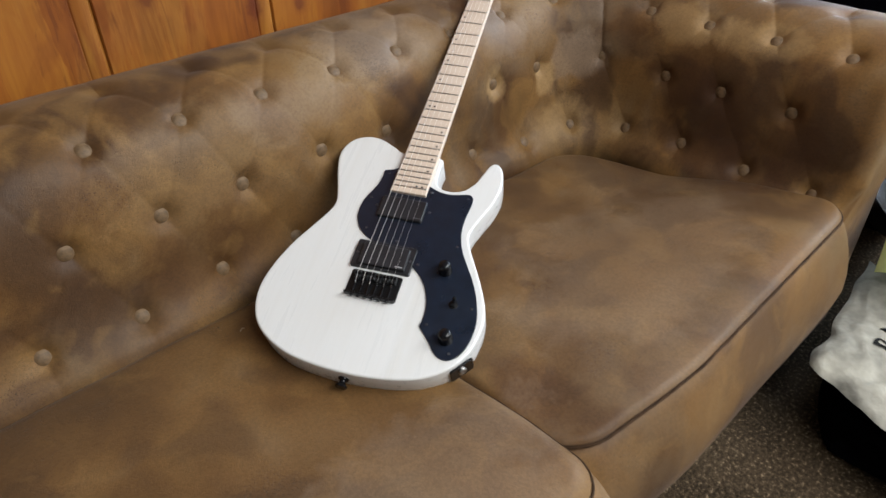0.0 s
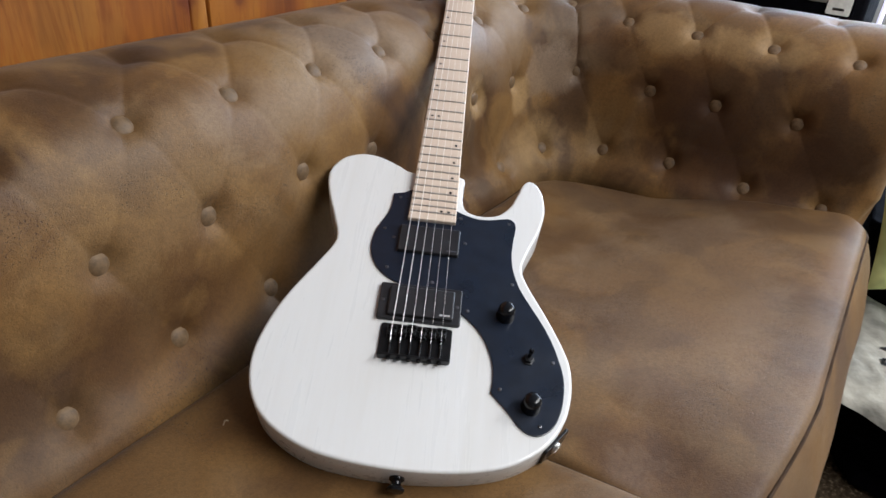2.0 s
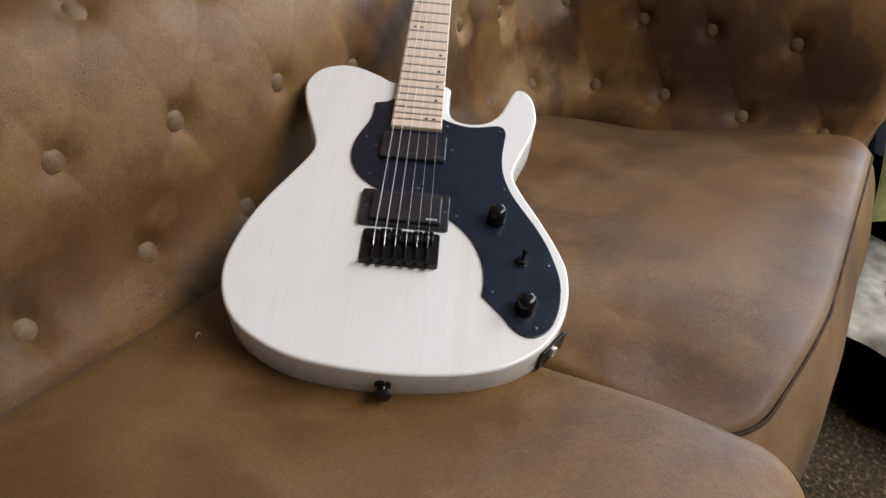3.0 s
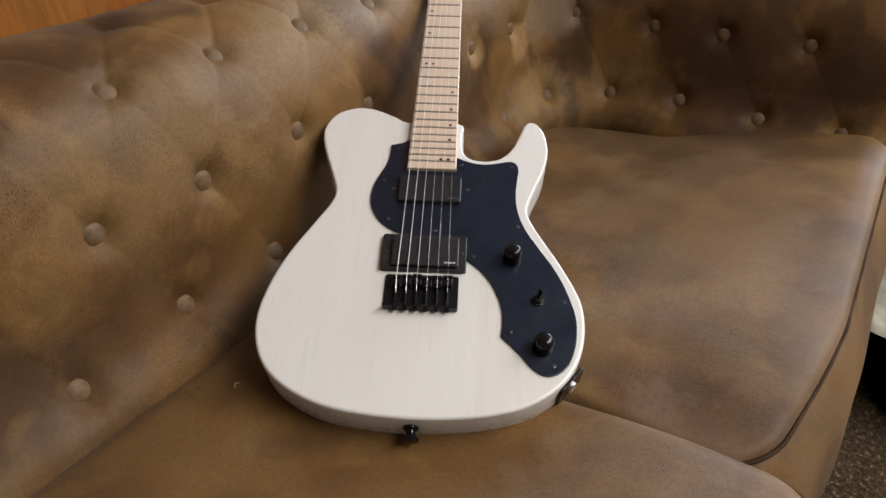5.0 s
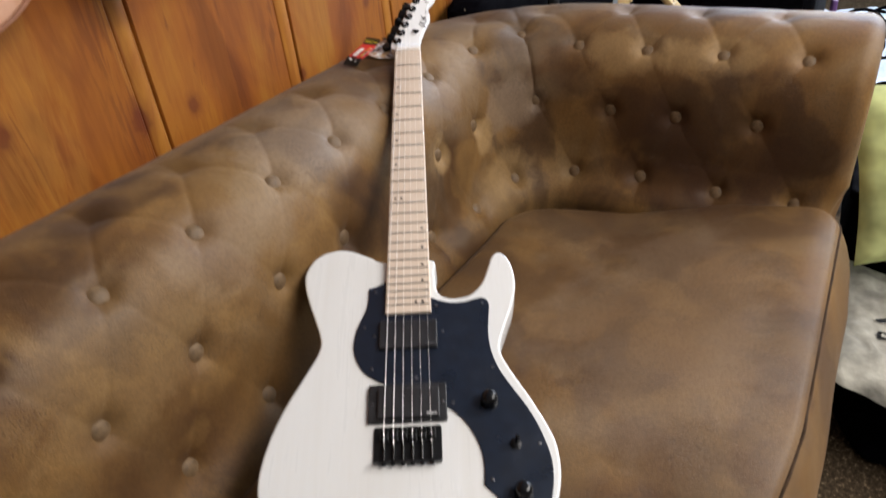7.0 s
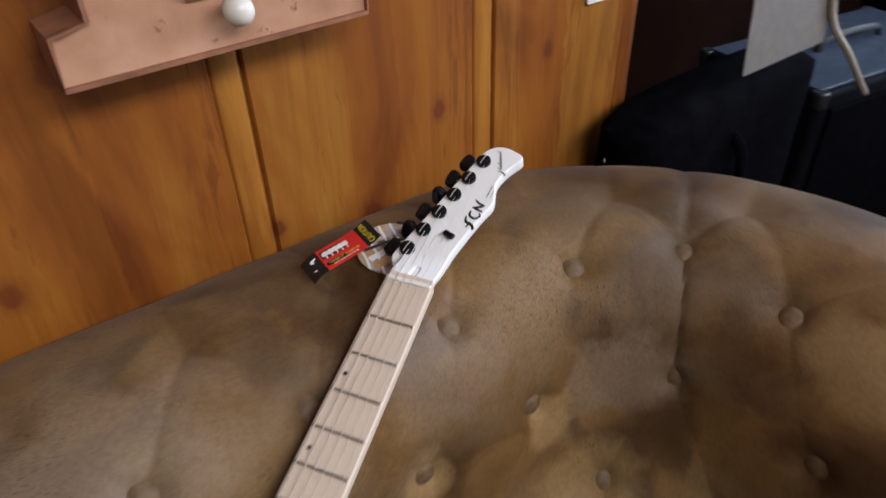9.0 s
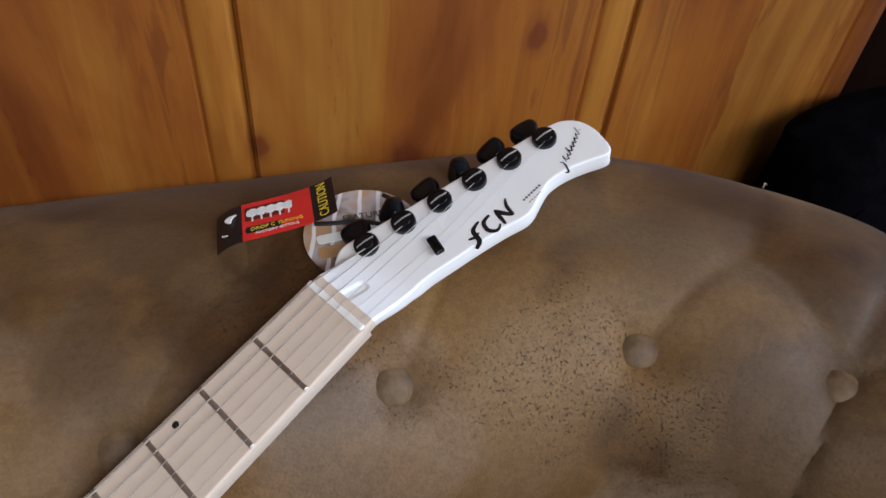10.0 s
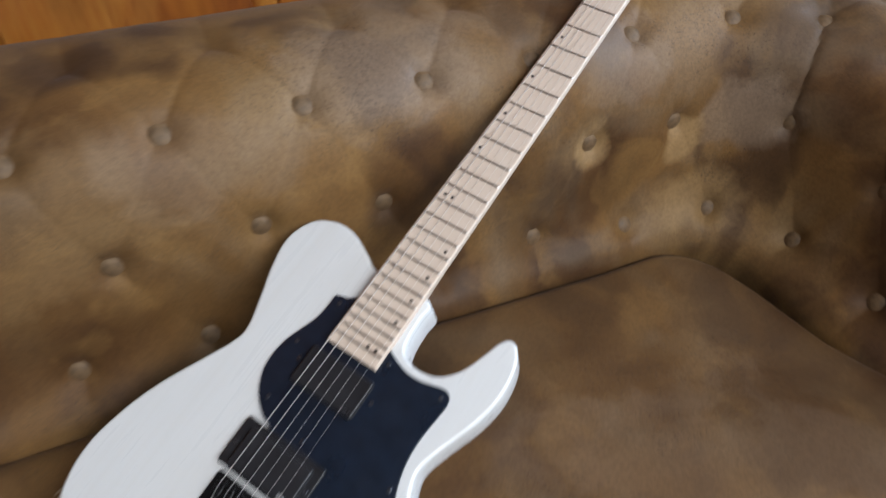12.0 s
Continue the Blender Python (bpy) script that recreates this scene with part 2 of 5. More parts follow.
        near = m.ramp(m.maths("ADD", m.maths("MULTIPLY", span.outputs["Value"], 0.5), m.maths("MULTIPLY", ragged, 0.35)), (0.45, 0.7), (0.62, 0.25), (0.95, 0.0))
        base = m.mix(near, base, rgb(0.095, 0.018, 0.008))
    m.colour(base)
    m.rough(m.ramp(grain, (0.3, 0.42), (0.7, 0.33)))
    m.bump(grain, 0.0003)
    return m.material


def make_maple():
    m = Nodes("maple", 0.48, 0, 0.35)
    at = m.place((1, 0.06, 1))
    grain = m.noise(160, 4, 0.6, at, 0.3)
    broad = m.noise(30, 2, 0.5, at)
    base = m.ramp(grain, (0.3, rgb(0.60, 0.49, 0.39)), (0.7, rgb(0.63, 0.52, 0.415)))
    base = m.mix(0.3, base, m.ramp(broad, (0.35, rgb(0.58, 0.465, 0.36)), (0.65, rgb(0.65, 0.55, 0.46))))
    m.colour(base).bump(grain, 0.0001)
    return m.material


def make_white_finish():
    """Thin white lacquer that lets the ash grain through."""
    m = Nodes("white_lacquer_on_ash", 0.27, 0, 0.5)
    at = m.place((1, 0.05, 1))
    grain = m.noise(110, 5, 0.65, at, 0.4)
    broad = m.noise(24, 3, 0.55, at, 0.8)
    base = m.ramp(grain, (0.3, rgb(0.655, 0.655, 0.64)), (0.62, rgb(0.675, 0.68, 0.67)))
    base = m.mix(m.ramp(broad, (0.56, 0.0), (0.72, 0.3)), base, rgb(0.59, 0.58, 0.54))
    m.colour(base)
    m.rough(m.ramp(grain, (0.3, 0.33), (0.7, 0.25)))
    m.set("Coat Weight", 0.25)
    m.set("Coat Roughness", 0.12)
    m.bump(grain, 0.00008)
    return m.material


def make_carpet():
    m = Nodes("flecked_carpet", 0.95, 0, 0.1)
    fleck = m.noise(120, 3, 0.75)
    base = m.ramp(fleck, (0.36, rgb(0.013, 0.009, 0.005)), (0.5, rgb(0.050, 0.035, 0.020)), (0.6, rgb(0.12, 0.085, 0.05)), (0.68, rgb(0.40, 0.30, 0.19)))
    base = m.mix(0.4, base, m.ramp(m.noise(8, 3), (0.35, rgb(0.022, 0.016, 0.010)), (0.7, rgb(0.075, 0.054, 0.033))))
    m.colour(base).bump(m.noise(320, 2), 0.005)
    return m.material


def make_rust():
    m = Nodes("rusty_sheet_metal", 0.62, 0.15, 0.4)
    broad, spot = m.noise(9, 4, 0.6), m.noise(48, 3, 0.6)
    base = m.ramp(broad, (0.3, rgb(0.36, 0.17, 0.09)), (0.55, rgb(0.52, 0.29, 0.18)), (0.75, rgb(0.6, 0.38, 0.27)))
    base = m.mix(m.ramp(spot, (0.64, 0.0), (0.70, 0.8)), base, rgb(0.16, 0.05, 0.022))
    m.colour(base).bump(spot, 0.0006)
    return m.material


def make_disc():
    """Clear plastic film over a printed sheet with light lines."""
    m = Nodes("printed_film", 0.15, 0, 0.6)
    at = m.place((1, 1, 1), turn=(0, 0, 0.5))
    lines = m.tree.nodes.new("ShaderNodeTexWave")
    lines.inputs["Scale"].default_value, lines.inputs["Distortion"].default_value = 26, 3
    m.link(at, lines.inputs["Vector"])
    base = m.ramp(m.noise(36, 2), (0.4, rgb(0.17, 0.10, 0.065)), (0.5, rgb(0.45, 0.40, 0.38)), (0.6, rgb(0.44, 0.27, 0.15)))
    m.colour(m.mix(m.ramp(lines.outputs["Fac"], (0.86, 0.0), (0.95, 1.0)), base, rgb(0.75, 0.72, 0.7)))
    return m.material


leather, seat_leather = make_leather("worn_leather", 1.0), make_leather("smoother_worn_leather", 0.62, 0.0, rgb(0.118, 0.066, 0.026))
pine, maple, white_finish, carpet, rust = make_pine(), make_maple(), make_white_finish(), make_carpet(), make_rust()
# darker than the cushions: the seam's shadow line is put into the piping
piping_mat = plain("shaded_piping_leather", (0.034, 0.018, 0.008), 0.8, specular=0.15, spread=0.35, relief=0.0003)
button_mat = plain("button_leather", (0.125, 0.078, 0.038), 0.6, specular=0.35, spread=0.3, scale=160, relief=0.00015)
gloss_black = plain("gloss_black_plastic", (0.005, 0.005, 0.006), 0.2, specular=0.32, spread=0.3)
satin_black = plain("satin_black_plastic", (0.012, 0.012, 0.014), 0.42, spread=0.3)
guard_black = plain("black_pickguard_plastic", (0.006, 0.010, 0.020), 0.3, spread=0.25)
black_metal = plain("black_plated_metal", (0.02, 0.02, 0.021), 0.3, 0.7, spread=0.3)
steel = plain("nickel_steel", (0.7, 0.68, 0.65), 0.34, 1.0, spread=0.08)
screw_steel = plain("dark_screw_steel", (0.16, 0.16, 0.17), 0.3, 1.0)
bone = plain("white_nut_bone", (0.80, 0.78, 0.74), 0.4)
# brighter than the body's white: light on the headstock is put into the colour
lit_head_white = plain("lit_white_lacquer", (0.82, 0.82, 0.815), 0.24, spread=0.02)
ink = plain("black_ink", (0.01, 0.01, 0.011), 0.35)
grey_ink = plain("grey_ink", (0.42, 0.42, 0.42), 0.5)
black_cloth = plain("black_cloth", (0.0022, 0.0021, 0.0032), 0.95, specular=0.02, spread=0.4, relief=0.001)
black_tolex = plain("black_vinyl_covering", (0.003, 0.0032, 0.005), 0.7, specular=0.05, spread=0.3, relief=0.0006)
# blue-grey light on the amplifier top, put into its colour
lit_tolex = plain("lit_amp_top", (0.04, 0.055, 0.085), 0.42, spread=0.2, relief=0.0004)
plaster = plain("painted_plaster", (0.36, 0.34, 0.31), 0.8, spread=0.06, scale=8)
ceiling_paint = plain("ceiling_paint", (0.5, 0.54, 0.6), 0.85, spread=0.05, scale=6)
# near-black brown: the shade of the recess is put into the wall colour
recess_shade = plain("dark_recess_shade", (0.012, 0.005, 0.003), 0.9, specular=0.03, spread=0.2, scale=9)
red_card = plain("red_card", (0.62, 0.028, 0.022), 0.35)
black_card = plain("black_card", (0.012, 0.012, 0.013), 0.3)
white_card = plain("white_card", (0.76, 0.75, 0.72), 0.45)
yellow_ink = plain("yellow_ink", (0.72, 0.55, 0.03), 0.4)
canvas = plain("off_white_canvas", (0.24, 0.23, 0.195), 0.9, spread=0.5, scale=15, relief=0.002)
green_cloth = plain("yellow_green_cloth", (0.60, 0.66, 0.28), 0.85, spread=0.45, scale=9, relief=0.001)
film = make_disc()
amber_maple = plain("amber_maple", (0.52, 0.38, 0.18), 0.4, spread=0.12, scale=40)
fret_steel = plain("fret_steel", (0.46, 0.42, 0.37), 0.42, 1.0, spread=0.1)
string_steel = plain("bright_string_steel", (0.90, 0.88, 0.85), 0.36, 1.0, spread=0.05)


# ---- mesh tools ----
def thing(name, m, label, category, group="", kind=""):
    ob = new(name)
    ob.matrix_world = m
    ob.empty_display_size = 0.05
    return tagged(ob, label, category, group, kind)


def finish(name, bm, material, parent=None, label="", angle=35):
    """Links a bmesh as one mesh object."""
    bmesh.ops.remove_doubles(bm, verts=bm.verts, dist=1e-6)
    bmesh.ops.recalc_face_normals(bm, faces=bm.faces)
    data = bpy.data.meshes.new(name)
    for f in bm.faces:
        f.smooth = True
    bm.to_mesh(data)
    bm.free()
    data.set_sharp_from_angle(angle=radians(angle))
    data.materials.append(material)
    ob = new(name, data)
    if parent:
        ob.parent = parent
    if label:
        ob["label"] = label
    return ob


def part(name, bm, material, parent, label=""):
    return finish(name, bm, material, parent, label)


def shared(name, data, parent, m):
    """One more object on a mesh that others use."""
    ob = new(name, data)
    ob.parent = parent
    ob.matrix_local = m
    return ob


def spline(points, per=6, closed=True):
    """A smooth curve through a few control points."""
    out, n = [], len(points)
    pts = [Vector(p) for p in points]
    for i in range(n if closed else n - 1):
        if closed:
            a, b, c, d = (pts[(i + k) % n] for k in (-1, 0, 1, 2))
        else:
            a, b, c, d = pts[max(i - 1, 0)], pts[i], pts[i + 1], pts[min(i + 2, n - 1)]
        for k in range(per):
            t = k / per
            out.append(0.5 * ((2 * b) + (c - a) * t + (2 * a - 5 * b + 4 * c - d) * t * t + (3 * b - a - 3 * c + d) * t**3))
    if not closed:
        out.append(pts[-1])
    return out


def rounded_rect(w, h, r, cx=0.0, cy=0.0, n=5):
    out = []
    for sx, sy, start in ((1, 1, 0), (-1, 1, 90), (-1, -1, 180), (1, -1, 270)):
        for k in range(n + 1):
            a = radians(start + 90 * k / n)
            out.append(Vector((cx + sx * (w / 2 - r) + r * math.cos(a), cy + sy * (h / 2 - r) + r * math.sin(a))))
    return out


def slab(outline, low, high, r_top=0.001, r_low=0.001, steps=3, bm=None, lift=None):
    """A plate with that outline between two heights, with rounded rims. lift(x, y): extra height."""
    bm = bm or bmesh.new()
    pts = [Vector((p[0], p[1])) for p in outline]
    n = len(pts)
    area = sum(pts[i - 1].cross(pts[i]) for i in range(n))
    if area < 0:
        pts.reverse()
    normals = []
    for i in range(n):
        t = (pts[(i + 1) % n] - pts[i - 1]).normalized()
        normals.append(Vector((-t.y, t.x)))
    rings = []
    for k in range(steps + 1):
        a = math.pi / 2 * k / steps
        rings.append((r_low * (1 - math.sin(a)), low + r_low * (1 - math.cos(a))))
    for k in range(steps + 1):
        a = math.pi / 2 * k / steps
        rings.append((r_top * (1 - math.cos(a)), high - r_top * (1 - math.sin(a))))
    rings = [(rings[0][0] + 0.0006 + r_low * 0.15, rings[0][1])] + rings + [(rings[-1][0] + 0.0006 + r_top * 0.15, rings[-1][1])]
    loops = []
    for inset, z in rings:
        loop = []
        for p, nn in zip(pts, normals):
            q = p + nn * inset
            loop.append(bm.verts.new((q.x, q.y, z + (lift(q.x, q.y) if lift else 0))))
        loops.append(loop)
    for a, b in zip(loops, loops[1:]):
        for i in range(n):
            bm.faces.new((a[i - 1], a[i], b[i], b[i - 1]))
    bm.faces.new(loops[-1])
    bm.faces.new(loops[0][::-1])
    return bm


def lathe(profile, n=20, m=None, bm=None):
    """A turned shape round z from (radius, height) pairs."""
    bm = bm or bmesh.new()
    rows = []
    for r, z in profile:
        rows.append([bm.verts.new((r * math.cos(2 * math.pi * k / n), r * math.sin(2 * math.pi * k / n), z)) for k in range(n)])
    made = [v for row in rows for v in row]
    for a, b in zip(rows, rows[1:]):
        for k in range(n):
            bm.faces.new((a[k - 1], a[k], b[k], b[k - 1]))
    bm.faces.new(rows[0][::-1])
    bm.faces.new(rows[-1])
    if m:
        bmesh.ops.transform(bm, matrix=m, verts=made)
    return bm


def tube(path, radius, n=8, bm=None, closed=False):
    """A round cord along a path."""
    bm = bm or bmesh.new()
    pts = [Vector(p) for p in path]
    rows, up = [], None
    count = len(pts)
    for i, p in enumerate(pts):
        if closed:
            t = (pts[(i + 1) % count] - pts[i - 1]).normalized()
        else:
            t = (pts[min(i + 1, count - 1)] - pts[max(i - 1, 0)]).normalized()
        if up is None:
            up = t.orthogonal().normalized()
        up = (up - t * up.dot(t)).normalized()
        side = t.cross(up)
        r = radius(i / (count - 1)) if callable(radius) else radius
        rows.append([bm.verts.new(p + r * (math.cos(2 * math.pi * k / n) * up + math.sin(2 * math.pi * k / n) * side)) for k in range(n)])
    pairs = list(zip(rows, rows[1:])) + ([(rows[-1], rows[0])] if closed else [])
    for a, b in pairs:
        for k in range(n):
            bm.faces.new((a[k - 1], a[k], b[k], b[k - 1]))
    if not closed:
        bm.faces.new(rows[0][::-1])
        bm.faces.new(rows[-1])
    return bm


def box(x0, x1, y0, y1, z0, z1, r=0.003, bm=None):
    return slab(rounded_rect(x1 - x0, y1 - y0, min(r, (x1 - x0) / 2.2, (y1 - y0) / 2.2), (x0 + x1) / 2, (y0 + y1) / 2, 3), z0, z1, min(r, (z1 - z0) / 2.2), min(r, (z1 - z0) / 2.2), bm=bm)


def text_mesh(name, words, size, depth, m, material, parent, shear=0.0, squeeze=1.0, label=""):
    """Raised lettering as a mesh, centred."""
    curve = bpy.data.curves.new(name, "FONT")
    curve.body, curve.size, curve.extrude, curve.shear = words, size, depth, shear
    curve.align_x, curve.align_y, curve.resolution_u = "CENTER", "CENTER", 3
    holder = new(name, curve)
    data = bpy.data.meshes.new_from_object(holder.evaluated_get(bpy.context.evaluated_depsgraph_get()))
    bpy.data.objects.remove(holder)
    data.transform(Matrix.Diagonal((squeeze, 1, 1, 1)))
    data.materials.clear()
    data.materials.append(material)
    ob = new(name, data)
    ob.parent = parent
    ob.matrix_local = m
    if label:
        ob["label"] = label
    return ob


# ---- the room ----


def structure(name, bm, material, label, category):
    return tagged(finish(name, bm, material), label, category, kind="structure")


structure("floor", box(-3.2, 4.2, -4.7, 1.6, -0.12, 0.0), carpet, "dark brown carpet with pale flecks", "floor")
structure("ceiling", box(-3.2, 4.2, -4.7, 1.6, 2.7, 2.8), ceiling_paint, "plain off-white painted ceiling", "ceiling")
structure("wall_south", box(-3.2, 4.2, -4.82, -4.703, 0.003, 2.697), plaster, "plain painted wall", "wall")
structure("wall_west", box(-3.32, -3.203, -4.7, 0.8, 0.003, 2.697), plaster, "plain painted wall", "wall")
wall_east = bmesh.new()
for x0, x1, y0, y1, z0, z1 in ((4.203, 4.32, -4.7, -2.15, 0.003, 2.697), (4.203, 4.32, 0.95, 1.6, 0.003, 2.697), (4.203, 4.32, -2.147, 0.947, 0.003, 0.95), (4.203, 4.32, -2.147, 0.947, 2.62, 2.697)):
    box(x0, x1, y0, y1, z0, z1, 0.002, wall_east)
structure("wall_east", wall_east, plaster, "painted wall with a wide window opening", "wall")
# recess walls carry their darkness in the colour, not from the lamps
structure("wall_recess", box(WALL_END, 4.2, 1.48, 1.6, 0.003, 2.697, 0.002), recess_shade, "plain wall of the recess, its shade put into the colour", "wall")
structure("wall_return", box(1.05, WALL_END - 0.003, 0.803, 1.478, 0.003, 2.697, 0.002), recess_shade, "plain side wall of the recess, its shade put into the colour", "wall")
wall_north = structure("wall_north", box(-3.2, WALL_END - 0.003, WALL_Y + 0.022, 0.8, 0.003, 2.697, 0.002), plain("dark_batten", (0.05, 0.025, 0.01), 0.8), "wall panelled with varnished knotty pine boards", "wall")


def pine_board(width, height):
    """One upright board with a beaded edge and a chamfer beside the groove; x along the wall, front towards -y."""
    section = [(0.0002, 0.021), (0.0002, 0.0055), (0.0012, 0.0045), (0.0015, 0.002), (0.003, 0.0)]
    section += [(width - 0.0335, 0.0), (width - 0.0315, 0.0022), (width - 0.0290, 0.0004), (width - 0.022, -0.0012), (width - 0.012, -0.0014), (width - 0.005, 0.0002), (width - 0.0014, 0.0035), (width - 0.0002, 0.0055), (width - 0.0002, 0.021)]
    bm = bmesh.new()
    low = [bm.verts.new((x, y, 0)) for x, y in section]
    high = [bm.verts.new((x, y, height)) for x, y in section]
    for i in range(len(section)):
        bm.faces.new((low[i - 1], low[i], high[i], high[i - 1]))
    bm.faces.new(low)
    bm.faces.new(high)
    return bm


board = finish("pine_board", pine_board(BOARD, 2.69), pine, wall_north, angle=20)
first = -10
board.location = (GROOVE + first * BOARD, WALL_Y, 0.005)
for k in range(first + 1, 3):
    shared("pine_board", board.data, wall_north, pose(GROOVE + k * BOARD, WALL_Y, 0.005))
last = finish("pine_board", pine_board(WALL_END - GROOVE - 3 * BOARD, 2.69), pine, wall_north, angle=20)
last.location = (GROOVE + 3 * BOARD, WALL_Y, 0.005)


# ---- the sofa ----
SEAT, ARM_SHIFT, BEND_X, BEND_Y, BEND_R = 0.432, 0.575, 0.755, 0.18, 0.15
ARC = BEND_R * math.pi / 2
S_END = BEND_X + ARC + (BEND_Y + 0.304)
S_START = -1.25

# section of the padded back: distance out from the seat, and height
SECTION = [(0.262, 0.30), (0.249, 0.39), (0.256, 0.430), (0.281, 0.462), (0.293, 0.50), (0.295, 0.54), (0.297, 0.588), (0.305, 0.638), (0.320, 0.680), (0.345, 0.709), (0.39, 0.728), (0.44, 0.734), (0.49, 0.728), (0.532, 0.712), (0.561, 0.688), (0.576, 0.645), (0.579, 0.56), (0.575, 0.44), (0.571, 0.30), (0.568, 0.12)]


def sofa_place(s, d):
    """The plan position at a run s along the sofa and a distance d out from the seat."""
    if s <= BEND_X:
        return s, d
    if s <= BEND_X + ARC:
        a = (s - BEND_X) / BEND_R
        return BEND_X + (d - BEND_Y) * math.sin(a), BEND_Y + (d - BEND_Y) * math.cos(a)
    return d + ARM_SHIFT, BEND_Y - (s - BEND_X - ARC)


# runs of the buttons: upper and lower rows stand above one another, the middle row and the pulls on top between them
ROW_A = [-1.17, -1.04, -0.91, -0.778, -0.646, -0.514, -0.381, -0.249, -0.117, 0.014, 0.144, 0.278, 0.408, 0.538, 0.677, 0.814, 0.903, 0.991, 1.118, 1.247, 1.377]
ROW_B = [-1.105, -0.975, -0.843, -0.712, -0.58, -0.447, -0.315, -0.187, -0.058, 0.069, 0.213, 0.346, 0.481, 0.615, 0.745, 0.918, 1.068, 1.186, 1.320]
ROW_C = [-1.19, -1.06, -0.93, -0.798, -0.662, -0.528, -0.395, -0.261, -0.129, 0.004, 0.136, 0.276, 0.408, 0.548, 0.691, 0.852, 1.006, 1.135, 1.272, 1.402]
ROW_T = [-1.105, -0.975, -0.843, -0.712, -0.58, -0.447, -0.315, -0.187, -0.052, 0.08, 0.212, 0.343, 0.477, 0.61, 0.745, 0.857, 0.935, 1.057, 1.188, 1.32]


def profile_table():
    pts = spline([(d, z, 0) for d, z in SECTION], 12, False)
    run, lengths = 0.0, [0.0]
    for a, b in zip(pts, pts[1:]):
        run += (b - a).length
        lengths.append(run)
    return np.array(lengths), np.array([(p.x, p.y) for p in pts])


V_LEN, V_PTS = profile_table()


def v_at_height(z):
    k = int(np.argmin(np.abs(V_PTS[:120, 1] - z)))
    return V_LEN[k]


# single buttons of the hand-made tufting sit a little high or low
BUTTONS_A = [(s, v_at_height(0.7045) + {0.677: 0.006, 0.814: 0.010, 0.903: 0.034}.get(s, 0.0)) for s in ROW_A]
BUTTONS_B = [(s, v_at_height(0.590) + {0.346: -0.008, 0.918: 0.009, 0.213: 0.004}.get(s, 0.0)) for s in ROW_B]
BUTTONS_C = [(s, v_at_height(0.463) + {0.004: 0.012, -0.261: 0.006, 0.136: 0.009, 0.548: 0.008, 0.691: -0.010, 0.852: -0.006, 1.135: 0.007}.get(s, 0.0)) for s in ROW_C]
V_A = v_at_height(0.7045)
V_T = float(V_LEN[int(np.argmin(np.abs(V_PTS[:, 0] - 0.436)))])
V_SEAT = v_at_height(0.42)
V_OVER = float(V_LEN[int(np.argmin(np.abs(V_PTS[:, 0] - 0.561) + 9 * (V_PTS[:, 1] < 0.6)))])


def creases():
    """The folds of the diamond tufting, as segments in (s, v)."""
    out = []

    def zigzag(lower, upper):
        for s, v in lower:
            for side in (-1, 1):
                near = [u for u in upper if 0.02 < side * (u[0] - s) < 0.12 or abs(u[0] - s) <= 0.02]
                if near:
                    out.append((s, v, *min(near, key=lambda u: abs(u[0] - s))))

    zigzag(BUTTONS_C, BUTTONS_B)
    zigzag(BUTTONS_B, BUTTONS_A)
    zigzag(BUTTONS_A, [(s, V_T) for s in ROW_T])
    for s, v in BUTTONS_C:
        out.append((s, v, s, V_SEAT - 0.03))
    for s in ROW_T:
        out.append((s, V_T, s, V_OVER - 0.02))
    return np.array(out)


CREASES = creases()
PULLS = np.array(BUTTONS_A + BUTTONS_B + BUTTONS_C)
TOPS = np.array([(s, V_T) for s in ROW_T])


def sunk(s, v):
    """How far the padding is pulled in at (s, v), in metres."""
    s, v = np.broadcast_arrays(np.asarray(s, float), np.asarray(v, float))
    fold = np.full(s.shape, 1.0)
    top_roll = 0.6 + 0.4 * np.clip((v - V_A + 0.02) / 0.05, 0, 1)
    for a, b, c, d in CREASES:
        ax, ay = c - a, d - b
        t = np.clip(((s - a) * ax + (v - b) * ay) / (ax * ax + ay * ay), 0, 1)
        fold = np.minimum(fold, np.hypot(s - a - t * ax, v - b - t * ay))
    pull = np.full(s.shape, 1.0)
    for a, b in PULLS:
        pull = np.minimum(pull, np.hypot(s - a, v - b))
    top = np.full(s.shape, 1.0)
    for a, b in TOPS:
        top = np.minimum(top, np.hypot(s - a, (v - b) * 0.8))
    # the deep fold where the back turns into the arm
    turn = np.full(s.shape, 1.0)
    for a, b, c, d in ((*BUTTONS_B[15], *BUTTONS_A[16]), (*BUTTONS_A[16], 0.898, V_OVER)):
        ax, ay = c - a, d - b
        t = np.clip(((s - a) * ax + (v - b) * ay) / (ax * ax + ay * ay), 0, 1)
        turn = np.minimum(turn, np.hypot(s - a - t * ax, v - b - t * ay))
    near = np.exp(-((pull / 0.045) ** 2)) + 0.7 * np.exp(-((top / 0.045) ** 2))
    return 0.0035 * np.exp(-turn / 0.005) + (0.0005 + 0.0024 * near) * top_roll * np.exp(-fold / 0.0032) + (0.0005 + 0.0010 * near) * (0.4 + 0.6 * top_roll) * np.exp(-((fold / 0.03) ** 2)) + 0.010 * np.exp(-((pull / 0.0185) ** 2)) + 0.0045 * np.exp(-pull / 0.035) + 0.008 * np.exp(-((top / 0.02) ** 2))


